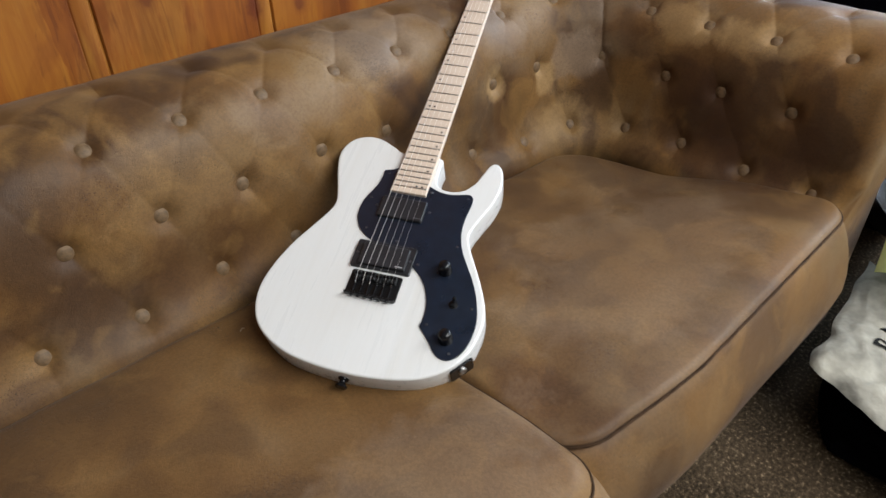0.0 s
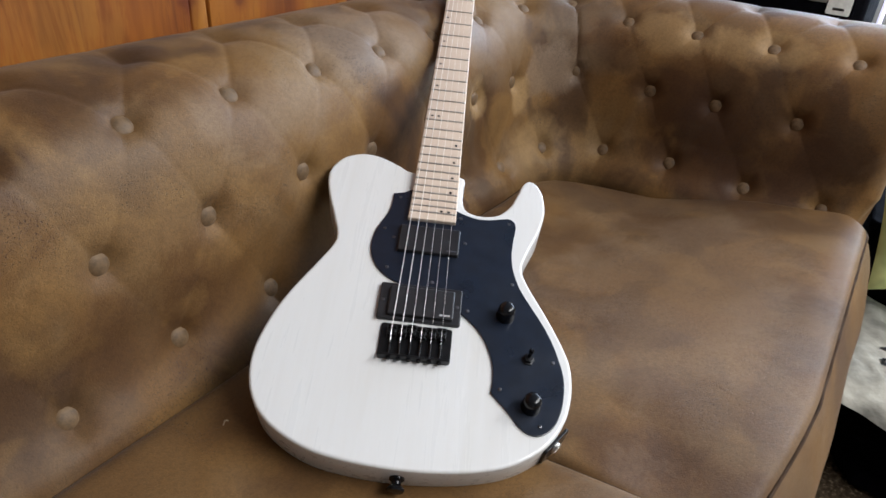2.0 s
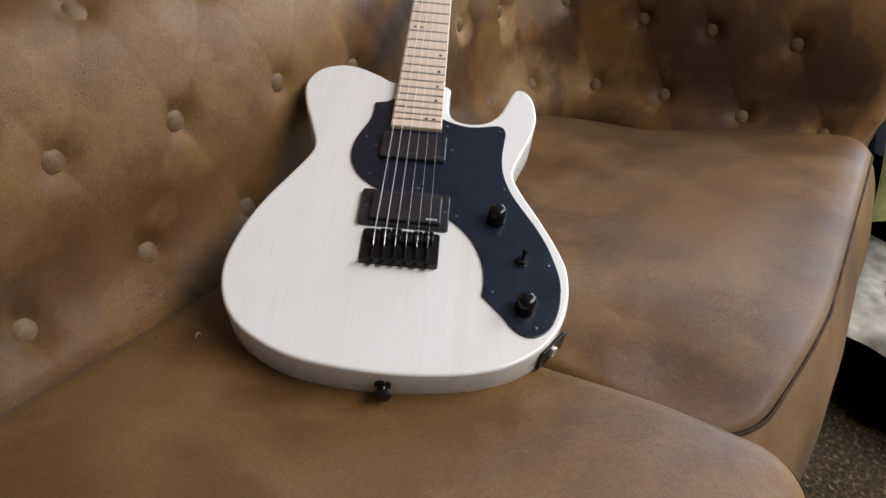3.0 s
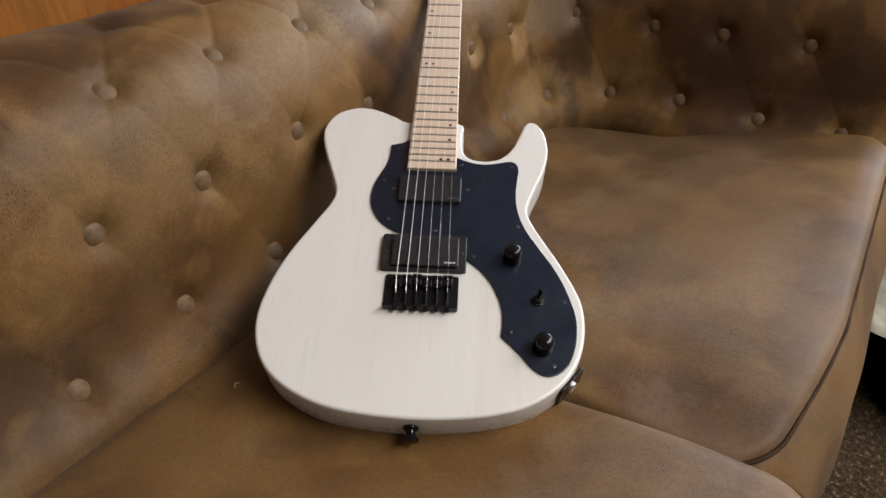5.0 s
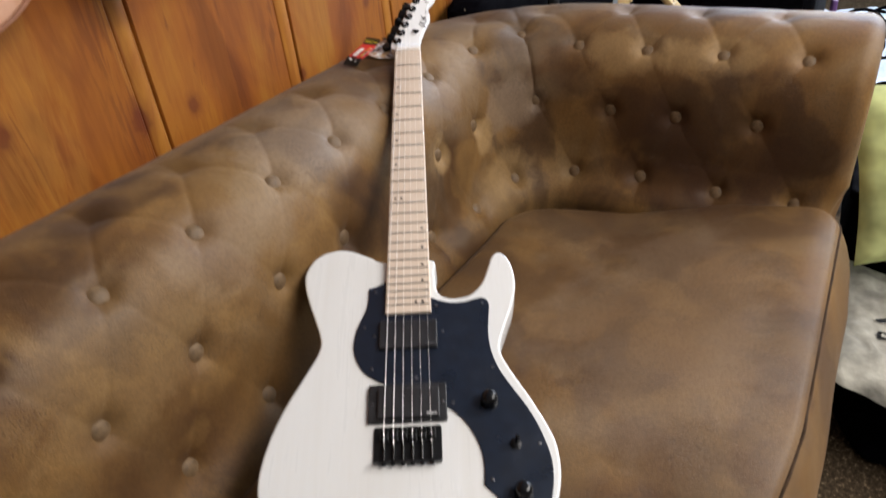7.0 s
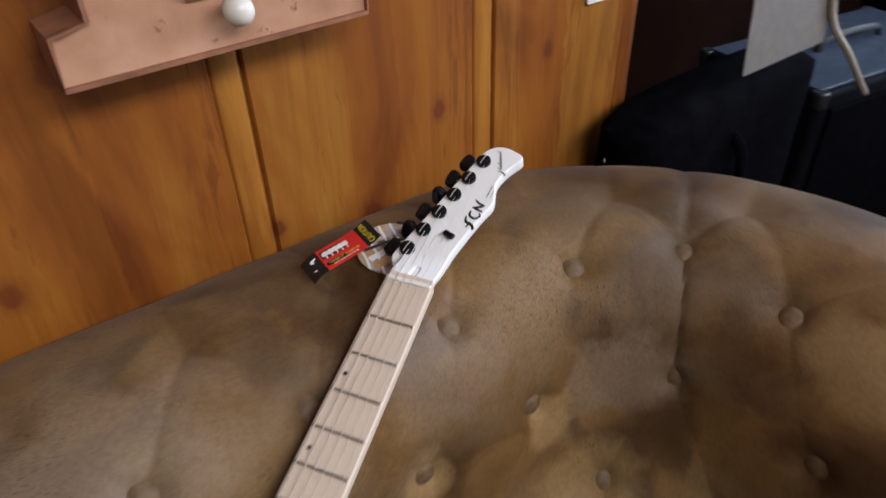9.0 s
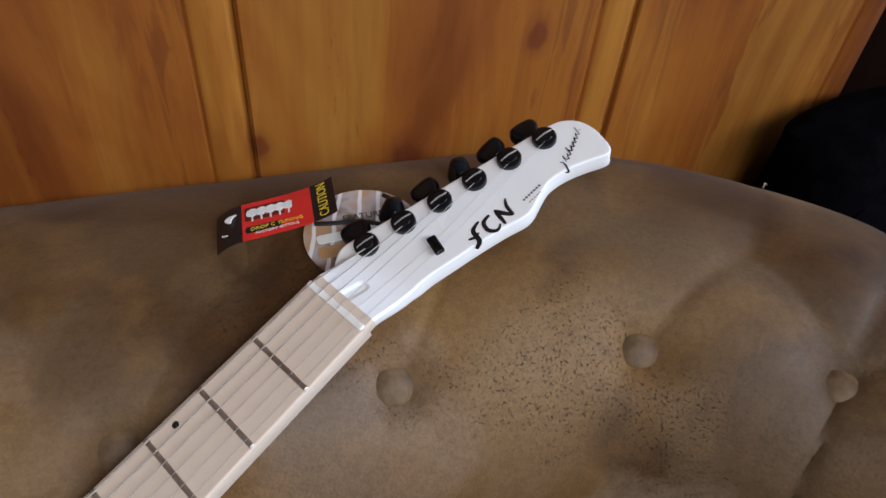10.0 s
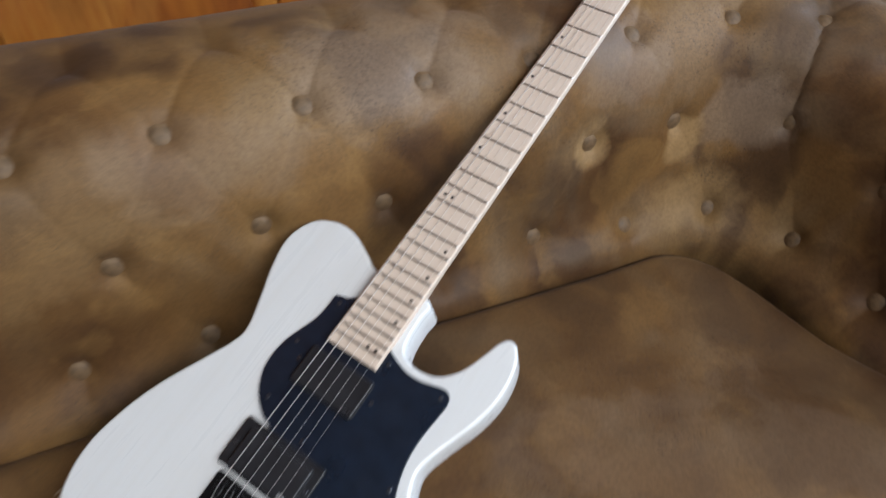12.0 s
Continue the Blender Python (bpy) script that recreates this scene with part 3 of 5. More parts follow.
def surface(s, v, inward):
    """A point of the padded surface, and its outward normal, in the world."""
    d, z = np.interp(v, V_LEN, V_PTS[:, 0]), np.interp(v, V_LEN, V_PTS[:, 1])
    # the arm stands a little further out than the back and is lower
    arm = min(1.0, max(0.0, (s - 0.84) / 0.2))
    arm = arm * arm * (3 - 2 * arm)
    d, z = d + 0.013 * arm, z - 0.010 * arm * min(1.0, max(0.0, (z - 0.5) / 0.2)) * min(1.0, max(0.0, (0.42 - d) / 0.08))
    e = 0.004
    dd = np.interp(v + e, V_LEN, V_PTS[:, 0]) - np.interp(v - e, V_LEN, V_PTS[:, 0])
    dz = np.interp(v + e, V_LEN, V_PTS[:, 1]) - np.interp(v - e, V_LEN, V_PTS[:, 1])
    size = math.hypot(dd, dz) or 1
    nd, nz = -dz / size, dd / size
    x, y = sofa_place(s, d - inward * nd)
    x1, y1 = sofa_place(s, d + 0.01)
    x0, y0 = sofa_place(s, d)
    out = Vector(((x1 - x0) * nd * 100, (y1 - y0) * nd * 100, nz))
    return Vector((x, y, z - inward * nz)), out.normalized()


def padded(s0, s1, step=0.0032):
    """The tufted cover between two runs, as a bmesh."""
    ss = np.linspace(s0, s1, int((s1 - s0) / step) + 1)
    vs = np.concatenate((np.linspace(0, V_OVER, int(V_OVER / step) + 1), np.linspace(V_OVER, V_LEN[-1], 30)[1:]))
    depth = sunk(ss[:, None], vs[None, :])
    bm = bmesh.new()
    grid = []
    for i, s in enumerate(ss):
        # the free end of the arm is rounded over
        edge = max(0.0, 0.03 - (S_END - s))
        extra = 0.03 - math.sqrt(max(0.0, 0.03**2 - edge**2)) if edge else 0.0
        # below the roll the front of the arm stands back
        near_end = max(0.0, (s - S_END + 0.14) / 0.14) ** 1.5
        column = []
        for k, v in enumerate(vs):
            z = float(np.interp(v, V_LEN, V_PTS[:, 1]))
            back = 0.024 * near_end * min(1.0, max(0.0, (0.495 - z) / 0.05))
            column.append(bm.verts.new(surface(float(s) - back, float(v), float(depth[i, k]) + extra)[0]))
        grid.append(column)
    for a, b in zip(grid, grid[1:]):
        for k in range(1, len(vs)):
            bm.faces.new((a[k - 1], a[k], b[k], b[k - 1]))
    return bm, grid


def close_end(bm, column, foot):
    """Fills the section at an end of the padding down to the floor rail."""
    low = [bm.verts.new((p.co.x, p.co.y, foot)) for p in (column[-1], column[0])]
    bm.faces.new(list(column) + low)


sofa = thing("sofa", pose(0, 0, 0), "worn brown leather sofa with buttoned back against a pine wall", "sofa")
SPLIT = 0.905
bm, grid = padded(S_START, SPLIT)
close_end(bm, grid[0], 0.05)
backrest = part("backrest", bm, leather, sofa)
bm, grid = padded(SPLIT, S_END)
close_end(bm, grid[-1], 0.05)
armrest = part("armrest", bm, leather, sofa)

button_bm = lathe([(0.0130, -0.006), (0.0135, -0.001), (0.0126, 0.002), (0.0098, 0.0044), (0.0055, 0.0058), (0.0012, 0.0062)], 20)
button_data = None
for s, v in BUTTONS_A + BUTTONS_B + BUTTONS_C:
    place, out = surface(s, v, float(sunk(s, v)) - 0.0018)
    m = Matrix.Translation(place) @ out.to_track_quat("Z", "Y").to_matrix().to_4x4()
    host = backrest if s < SPLIT else armrest
    if button_data is None:
        ob = part("button", button_bm, button_mat, host)
        button_data = ob.data
        ob.matrix_local = m
    else:
        shared("button", button_data, host, m)


def cushion(x0, x1, y0, y1, top, bottom, radius=0.035, roll=0.012, dents=(), rise=None, taper=0.0, round_left=0.0, far_radius=0.0, crown=0.008):
    """A seat cushion with a rolled rim, a soft crown and slack skin; returns its mesh and the line of its piping."""
    bm = bmesh.new()
    a, b, cx, cy = (x1 - x0) / 2, (y1 - y0) / 2, (x0 + x1) / 2, (y0 + y1) / 2
    nx, ny = int((x1 - x0) / 0.009), int((y1 - y0) / 0.009)

    def bias(n):
        k = np.linspace(-1, 1, n + 1)
        return np.sign(k) * (1 - (1 - np.abs(k)) ** 1.35)

    def plan(u, w):
        x, y = u * a, w * b
        r = far_radius if x > 0 and y > 0 and far_radius else radius
        ex, ey = abs(x) - (a - r), abs(y) - (b - r)
        if ex > 0 and ey > 0:
            h = max(ex, ey) / math.hypot(ex, ey)
            x, y = math.copysign(a - r + ex * h, x), math.copysign(b - r + ey * h, y)
        px, py = cx + x, cy + y
        # the far edge follows the curve of the arm
        if taper and px > 0.5:
            px -= taper * (px - 0.5) / 0.36 * min(1, max(0, (py + 0.14) / 0.30))
        # the front edge draws back towards the neighbouring cushion
        if round_left and px < x0 + 0.25:
            py += round_left * ((x0 + 0.25 - px) / 0.25) ** 1.5 * max(0, (cy - py) / b)
        return px, py

    us, ws = bias(nx), bias(ny)
    rows = []
    for u in us:
        row = []
        for w in ws:
            x, y = plan(u, w)
            e = min((1 - abs(u)) * a, (1 - abs(w)) * b)
            z = top + crown * min(1, e / 0.12) ** 0.6 + (rise(x, y) if rise else 0)
            if e < roll * 2:
                z -= roll * (1 - e / (roll * 2)) ** 2.2
            z += 0.004 * (noise.noise(Vector((x * 5, y * 5, 3.1))) + 0.5 * noise.noise(Vector((x * 13, y * 13, 8)))) * min(1, e / 0.05)
            for px, py, pr, depth in dents:
                z -= depth * math.exp(-((x - px) ** 2 + (y - py) ** 2) / pr**2)
            row.append(bm.verts.new((x, y, z)))
        rows.append(row)
    for p, q in zip(rows, rows[1:]):
        for k in range(1, len(ws)):
            bm.faces.new((p[k - 1], q[k - 1], q[k], p[k]))
    rim = [r[0] for r in rows] + rows[-1][1:] + [r[-1] for r in rows[-2::-1]] + rows[0][-2:0:-1]
    last, n = rim, len(rim)
    # the seam is drawn in under the rim, then the border swells out again
    for k, f in enumerate((0.004, 0.012, 0.02, 0.05, 0.1, 0.16, 0.22, 0.28, 0.35, 0.42, 0.5, 0.58, 0.66, 0.75, 0.84, 0.92, 1.0)):
        ring = []
        for v in rim:
            dx, dy = (v.co.x - cx) / a, (v.co.y - cy) / b
            front = v.co.y < y0 + radius + 0.03
            swell = 0.038 * math.sin(math.pi / 2 * min(1.0, f / 0.34)) - 0.080 * max(0.0, (f - 0.34) / 0.66) ** 1.3 if front else 0.008 * math.sin(math.pi * f)
            swell += 0.004 * noise.noise(Vector((v.co.x * 9, v.co.y * 9, f * 4))) * min(1, f * 12)
            swell += (-0.0050, -0.0065, -0.0030)[k] if k < 3 else 0.0
            ring.append(bm.verts.new((v.co.x + swell * dx, v.co.y + swell * dy, v.co.z + (bottom - v.co.z) * f)))
        for i in range(n):
            bm.faces.new((last[i - 1], last[i], ring[i], ring[i - 1]))
        last = ring
    bm.faces.new(last)
    path = []
    for v in rim:
        wave = 0.0008 * noise.noise(Vector((v.co.x * 30, v.co.y * 30, 0)))
        path.append(v.co + Vector(((v.co.x - cx) / a * (0.0014 + wave), (v.co.y - cy) / b * (0.0014 + wave), -0.0030)))
    return bm, path


def piping(path, parent):
    return part("piping", tube(path, 0.0021, 8, closed=True), piping_mat, parent, "brown leather piping along the seam")


def add_cushion(*args, **kw):
    bm, path = cushion(*args, **kw)
    seat = part("seat_cushion", bm, seat_leather, sofa)
    piping(path, seat)
    return seat


def arm_rise(x, y):
    """The skin climbs towards the front of the arm."""
    sag = 0.013 * min(1.0, max(0.0, (x - 0.38) / 0.25)) * min(1.0, max(0.0, (y + 0.10) / 0.14))
    return max(0.0, (x - 0.16) / 0.68) * 0.042 * min(1.0, max(0.0, (0.03 - y) / 0.30)) ** 1.15 - sag


GUITAR_DENT = ((0.0, 0.02, 0.09, 0.012), (0.07, -0.05, 0.09, 0.012), (-0.03, 0.1, 0.09, 0.012))
SEAM_DIP = ((0.17, -0.20, 0.07, 0.012), (0.16, -0.06, 0.06, 0.008))
add_cushion(0.145, 0.868, -0.303, 0.245, SEAT - 0.006, 0.05, radius=0.058, roll=0.006, taper=0.062, far_radius=0.11, dents=GUITAR_DENT + SEAM_DIP, rise=arm_rise, round_left=0.035, crown=0.007)
add_cushion(-1.19, 0.142, -0.322, 0.253, SEAT, 0.05, radius=0.05, roll=0.014, dents=GUITAR_DENT, rise=lambda x, y: 0.010 * min(1.0, max(0.0, (-0.08 - y) / 0.12)) * min(1.0, max(0.0, (x + 0.1) / 0.15)))
base = box(-1.22, 1.10, -0.215, 0.55, 0.03, 0.16, 0.02)
part("base_rail", base, seat_leather, sofa)
for x in (-1.15, 0.0, 1.05):
    for y in (-0.22, 0.5):
        foot = part("foot", lathe([(0.018, 0.0), (0.021, 0.004), (0.026, 0.03), (0.027, 0.036)], 16), satin_black, sofa)
        foot.location = (x, y, 0)


# ---- the guitar ----
# its own axes: x across to the treble side, y from the saddles to the nut, z out of the top
AT = Matrix(((0.5093, 0.8078, -0.2969, 0.1262), (-0.8598, 0.4624, -0.2167, 0.0695), (-0.0377, 0.3656, 0.9300, 0.5096), (0, 0, 0, 1)))
SCALE = 0.648
TOP, GUARD, BOARD_TOP, HEAD_TOP = -0.0025, 0.0, 0.0052, -0.0065
guitar = thing("electric_guitar", AT, "white electric guitar with black pickguard and maple neck leaning on sofa", "guitar")

BODY = [(-0.029, 0.231), (-0.050, 0.241), (-0.075, 0.2525), (-0.097, 0.2545), (-0.119, 0.245), (-0.131, 0.226), (-0.133, 0.206), (-0.126, 0.178), (-0.115, 0.148), (-0.1065, 0.121), (-0.109, 0.103), (-0.122, 0.076), (-0.142, 0.036), (-0.155, -0.001), (-0.1615, -0.040), (-0.157, -0.072), (-0.143, -0.099), (-0.119, -0.119), (-0.085, -0.134), (-0.045, -0.141), (0.0, -0.1435), (0.04, -0.1415), (0.075, -0.136), (0.105, -0.126), (0.134, -0.106), (0.152, -0.080), (0.160, -0.05), (0.160, -0.021), (0.153, 0.003), (0.137, 0.037), (0.118, 0.072), (0.109, 0.093), (0.109, 0.108), (0.118, 0.134), (0.128, 0.16), (0.134, 0.19), (0.1315, 0.218), (0.124, 0.234), (0.115, 0.2385), (0.107, 0.232), (0.1005, 0.214), (0.092, 0.193), (0.079, 0.178), (0.063, 0.1725), (0.047, 0.174), (0.0375, 0.181), (0.034, 0.194), (0.033, 0.212), (0.029, 0.232)]
part("body", slab(spline(BODY, 5), TOP - 0.0445, TOP, 0.003, 0.003, 4), white_finish, guitar)

GUARD_LEFT = [(-0.028, 0.2), (-0.0375, 0.194), (-0.05, 0.1905)]
GUARD_CURVE = [(-0.05, 0.1905), (-0.0495, 0.178), (-0.0515, 0.162), (-0.057, 0.147), (-0.0625, 0.132), (-0.065, 0.115), (-0.0635, 0.099), (-0.057, 0.084), (-0.048, 0.073), (-0.036, 0.0645), (-0.027, 0.061)]
GUARD_LOW = [(0.043, 0.030), (0.053, 0.022), (0.064, 0.010), (0.073, -0.006), (0.079, -0.024), (0.0805, -0.042), (0.079, -0.0575)]
GUARD_TAIL = [(0.079, -0.0575), (0.090, -0.069), (0.099, -0.079), (0.107, -0.089), (0.116, -0.0955), (0.125, -0.097), (0.134, -0.0935), (0.143, -0.084), (0.149, -0.069), (0.152, -0.052), (0.152, -0.033), (0.148, -0.015), (0.141, 0.006), (0.131, 0.027), (0.116, 0.052), (0.105, 0.072), (0.098, 0.093), (0.0955, 0.112), (0.096, 0.130), (0.098, 0.147), (0.099, 0.157), (0.0975, 0.165), (0.092, 0.1695), (0.084, 0.169), (0.069, 0.1652), (0.054, 0.1645), (0.040, 0.168), (0.031, 0.172)]
outline = [Vector(p) for p in GUARD_LEFT[:-1]] + spline(GUARD_CURVE, 4, False) + [Vector((-0.02, 0.058)), Vector((0.04, 0.046))] + spline(GUARD_LOW, 4, False)[:-1] + spline(GUARD_TAIL, 4, False)
guard = part("pickguard", slab(outline, TOP + 0.0002, GUARD, 0.0007, 0.0002, 2), guard_black, guitar, "glossy black plastic pickguard")

SCREWS = [(-0.041, 0.185), (-0.053, 0.135), (-0.043, 0.080), (0.009, 0.066), (0.050, 0.034), (0.034, 0.162), (0.091, 0.1615), (0.097, 0.075), (0.141, -0.017), (0.088, -0.053), (0.128, -0.087)]
PICK_SCREWS = [(0.041, 0.125), (-0.041, 0.123)]


def screw_mesh():
    bm = lathe([(0.0021, -0.0012), (0.0021, 0.0002), (0.0017, 0.0007), (0.0011, 0.00085), (0.0010, 0.0003), (0.0003, 0.0002)], 12)
    return bm


screw = part("screw", screw_mesh(), screw_steel, guard)
screw.location = (*SCREWS[0], GUARD)
for x, y in SCREWS[1:] + PICK_SCREWS:
    shared("screw", screw.data, guard, pose(x, y, GUARD))


def pickup(name, cx, cy, w, h, low, high, label):
    cover = part(name, slab(rounded_rect(w, h, 0.0025, cx, cy), low, high, 0.0016, 0.0004), satin_black, guitar, label)
    return cover


neck_pickup = pickup("neck_pickup", 0.0, 0.1215, 0.0695, 0.037, GUARD - 0.001, GUARD + 0.0052, "black plastic neck pickup cover")
ring = part("pickup_ring", slab(rounded_rect(0.0885, 0.0455, 0.003, -0.001, 0.0358), TOP, TOP + 0.0048, 0.0012, 0.0004), satin_black, guitar, "black bridge pickup mounting ring")
bridge_pickup = pickup("bridge_pickup", 0.0005, 0.0345, 0.0695, 0.036, TOP + 0.002, TOP + 0.0095, "black plastic bridge pickup cover with a small mark")
for x in (-0.0405, 0.0385):
    shared("screw", screw.data, ring, pose(x, 0.0355, TOP + 0.0048))
# the small grey mark on each pickup, as bars
for cover, y, z in ((bridge_pickup, 0.0205, TOP + 0.0096), (neck_pickup, 0.1075, GUARD + 0.0053)):
    for k, (x, w) in enumerate(((0.0225, 0.0035), (0.0268, 0.0035), (0.0305, 0.0025))):
        part("mark", slab(rounded_rect(w, 0.0022, 0.0006, x, y, 2), z - 0.0003, z + 0.0001, 0.00005, 0.00005, 1), grey_ink if cover is bridge_pickup else screw_steel, cover)

# hardtail bridge
bridge = part("bridge", slab(rounded_rect(0.0745, 0.0412, 0.003, -0.001, -0.0115), TOP, TOP + 0.0022, 0.0007, 0.0002), black_metal, guitar, "black hardtail bridge with six saddles")
part("bridge_lip", slab(rounded_rect(0.0735, 0.0026, 0.001, -0.001, -0.0312), TOP + 0.0015, TOP + 0.0098, 0.0006, 0.0004), black_metal, bridge)
BRIDGE_X = [(-0.0262 + 0.0103 * k) for k in range(6)]
saddle = spring = None
for k, x in enumerate(BRIDGE_X):
    m = pose(x, -0.001 - (0.0022, 0.001, 0, 0.0022, 0.001, 0)[k], TOP)
    if saddle is None:
        bm = slab(rounded_rect(0.0094, 0.0125, 0.001, 0, 0.0005), 0.0022, 0.0085, 0.0012, 0.0004)
        slab(rounded_rect(0.0094, 0.004, 0.0008, 0, 0.0042), 0.008, 0.0108, 0.0014, 0.0002, bm=bm)
        for side in (-0.0028, 0.0028):
            lathe([(0.0011, 0.0065), (0.0011, 0.0112), (0.0007, 0.0116)], 8, pose(side, -0.003, 0), bm)
        saddle = part("saddle", bm, black_metal, bridge)
        saddle.matrix_local = m
        bm = tube([(0, -0.0062, 0.0055), (0, -0.029, 0.0055)], 0.0012, 8)
        for turn in range(7):
            lathe([(0.0019, -0.0007), (0.0019, 0.0007)], 8, pose(0, -0.0085 - turn * 0.0028, 0.0055, 90), bm)
        lathe([(0.0023, 0), (0.0023, 0.0028), (0.0014, 0.0033), (0.0011, 0.0022)], 10, pose(0, -0.032, 0.0055, 90), bm)
        spring = part("adjustment_screw", bm, gloss_black, bridge)
        spring.matrix_local = pose(x, 0, TOP)
    else:
        shared("saddle", saddle.data, bridge, m)
        shared("adjustment_screw", spring.data, bridge, pose(x, 0, TOP))

# controls
KNOB = [(0.0098, 0.0), (0.0101, 0.0015), (0.0096, 0.004), (0.0092, 0.011), (0.0089, 0.0145), (0.0078, 0.0172), (0.0055, 0.0188), (0.0025, 0.0195), (0.0005, 0.0196)]
knob = part("control_knob", lathe(KNOB, 28), gloss_black, guitar, "gloss black domed control knob")
knob.matrix_local = pose(0.0905, 0.033, GUARD)
twin = shared("control_knob", knob.data, guitar, pose(0.1185, -0.068, GUARD))
twin["label"] = "gloss black domed control knob"
switch = part("toggle_switch", lathe([(0.0066, 0), (0.0066, 0.0016), (0.0052, 0.002), (0.005, 0.0052), (0.0036, 0.0056)], 6), black_metal, guitar, "black mini toggle switch")
switch.matrix_local = pose(0.1155, -0.0165, GUARD)
lever = part("lever", lathe([(0.0014, 0.0), (0.0017, 0.004), (0.0026, 0.0095), (0.0026, 0.0112), (0.0014, 0.0125)], 12), gloss_black, switch)
lever.matrix_local = pose(0, 0, 0.005, -14, 8, 0)

# neck, fingerboard and headstock
NUT_W, HEEL_W, BOARD_END = 0.0424, 0.0562, 0.1505


def half_width(y):
    return (NUT_W + (HEEL_W - NUT_W) * (SCALE - y) / (SCALE - BOARD_END)) / 2


def neck_mesh():
    bm = bmesh.new()
    rows = []
    for y in np.linspace(0.17, SCALE + 0.004, 40):
        w = half_width(y)
        heel = min(1.0, max(0.0, (0.245 - y) / 0.03))
        depth = 0.016 + 0.0025 * (SCALE - y) / SCALE + 0.012 * heel
        row = []
        for k in range(13):
            a = math.pi * k / 12
            row.append(bm.verts.new((-w * math.cos(a) * 1.0, y, BOARD_TOP - 0.005 - depth * math.sin(a) ** 0.7)))
        rows.append(row)
    for a, b in zip(rows, rows[1:]):
        for k in range(1, 13):
            bm.faces.new((a[k - 1], a[k], b[k], b[k - 1]))
        bm.faces.new((a[-1], a[0], b[0], b[-1]))
    bm.faces.new(rows[0])
    bm.faces.new(rows[-1])
    return bm


neck = part("neck", neck_mesh(), maple, guitar, "pale maple neck")
outline = [(-half_width(BOARD_END), BOARD_END), (half_width(BOARD_END), BOARD_END), (half_width(SCALE), SCALE + 0.003), (-half_width(SCALE), SCALE + 0.003)]
dense = []
for a, b in zip(outline, outline[1:] + outline[:1]):
    dense += [Vector(a).lerp(Vector(b), t) for t in (0.004, 0.25, 0.5, 0.75, 0.996)]
board_bm = slab(dense, BOARD_TOP - 0.0055, BOARD_TOP, 0.0011, 0.0002, 3)
part("fingerboard", board_bm, maple, neck, "pale maple fingerboard with offset black dots")
for k in range(1, 25):
    y = SCALE * 2 ** (-k / 12)
    w = half_width(y) - 0.0006
    bm = bmesh.new()
    rows = []
    for x in (-w, -w + 0.0008, w - 0.0008, w):
        low = abs(abs(x) - w) < 1e-6
        rows.append([bm.verts.new((x, y + 0.0014 * math.cos(a), BOARD_TOP - 0.0002 + (0.0003 if low else 0.0012) * math.sin(a))) for a in (0, 0.6, 1.2, 1.94, 2.54, math.pi)])
    for a, b in zip(rows, rows[1:]):
        for i in range(1, 6):
            bm.faces.new((a[i - 1], a[i], b[i], b[i - 1]))
    part("fret", bm, fret_steel, neck)
dot = None
for number in (3, 5, 7, 9, 12, 15, 17, 19, 21, 24):
    y = SCALE * (2 ** (-(number - 1) / 12) + 2 ** (-number / 12)) / 2 - 0.002
    side = -0.0152 - (SCALE - y) * 0.007 if number <= 12 else 0.0182
    spots = [side] if number not in (12, 24) else ([side, side + 0.0085] if number == 12 else [side, side - 0.0085])
    for x in spots:
        if dot is None:
            dot = part("position_dot", lathe([(0.0018, -0.0006), (0.0018, 0.0001), (0.0016, 0.00015)], 14), ink, neck)
            dot.matrix_local = pose(x, y, BOARD_TOP)
        else:
            shared("position_dot", dot.data, neck, pose(x, y, BOARD_TOP))
part("nut", slab(rounded_rect(0.0402, 0.0036, 0.0012, 0, SCALE + 0.0019), BOARD_TOP - 0.006, BOARD_TOP + 0.0018, 0.0006, 0.0002), bone, neck, "white bone nut")

HEAD = [(0.0120, 0.674), (0.0185, 0.682), (0.0206, 0.694), (0.0246, 0.71), (0.0286, 0.7255), (0.0333, 0.741), (0.037, 0.751), (0.0375, 0.758), (0.035, 0.768), (0.0335, 0.777), (0.036, 0.788), (0.041, 0.7985), (0.0465, 0.8075), (0.0478, 0.812), (0.045, 0.8155), (0.039, 0.818), (0.030, 0.8205), (0.020, 0.8195), (0.0125, 0.814), (0.0085, 0.8065)]
HEAD_STRAIGHT = [(0.0085, 0.8065), (-0.0292, 0.681), (-0.0295, 0.676), (-0.0275, 0.671), (-0.0240, 0.6665), (-0.0205, 0.665)]
outline = spline(HEAD, 4, False)[:-1] + [Vector(HEAD_STRAIGHT[0]), Vector((-0.0104, 0.7437))] + spline(HEAD_STRAIGHT[1:], 3, False)
head = part("headstock", slab(outline, HEAD_TOP - 0.0125, HEAD_TOP, 0.0012, 0.002, 3), lit_head_white, guitar, "white headstock with six tuners in line")
SLOT_HALF, SLOT_LONG, SLOT_DEEP = 0.0036, 0.0135, 0.0013


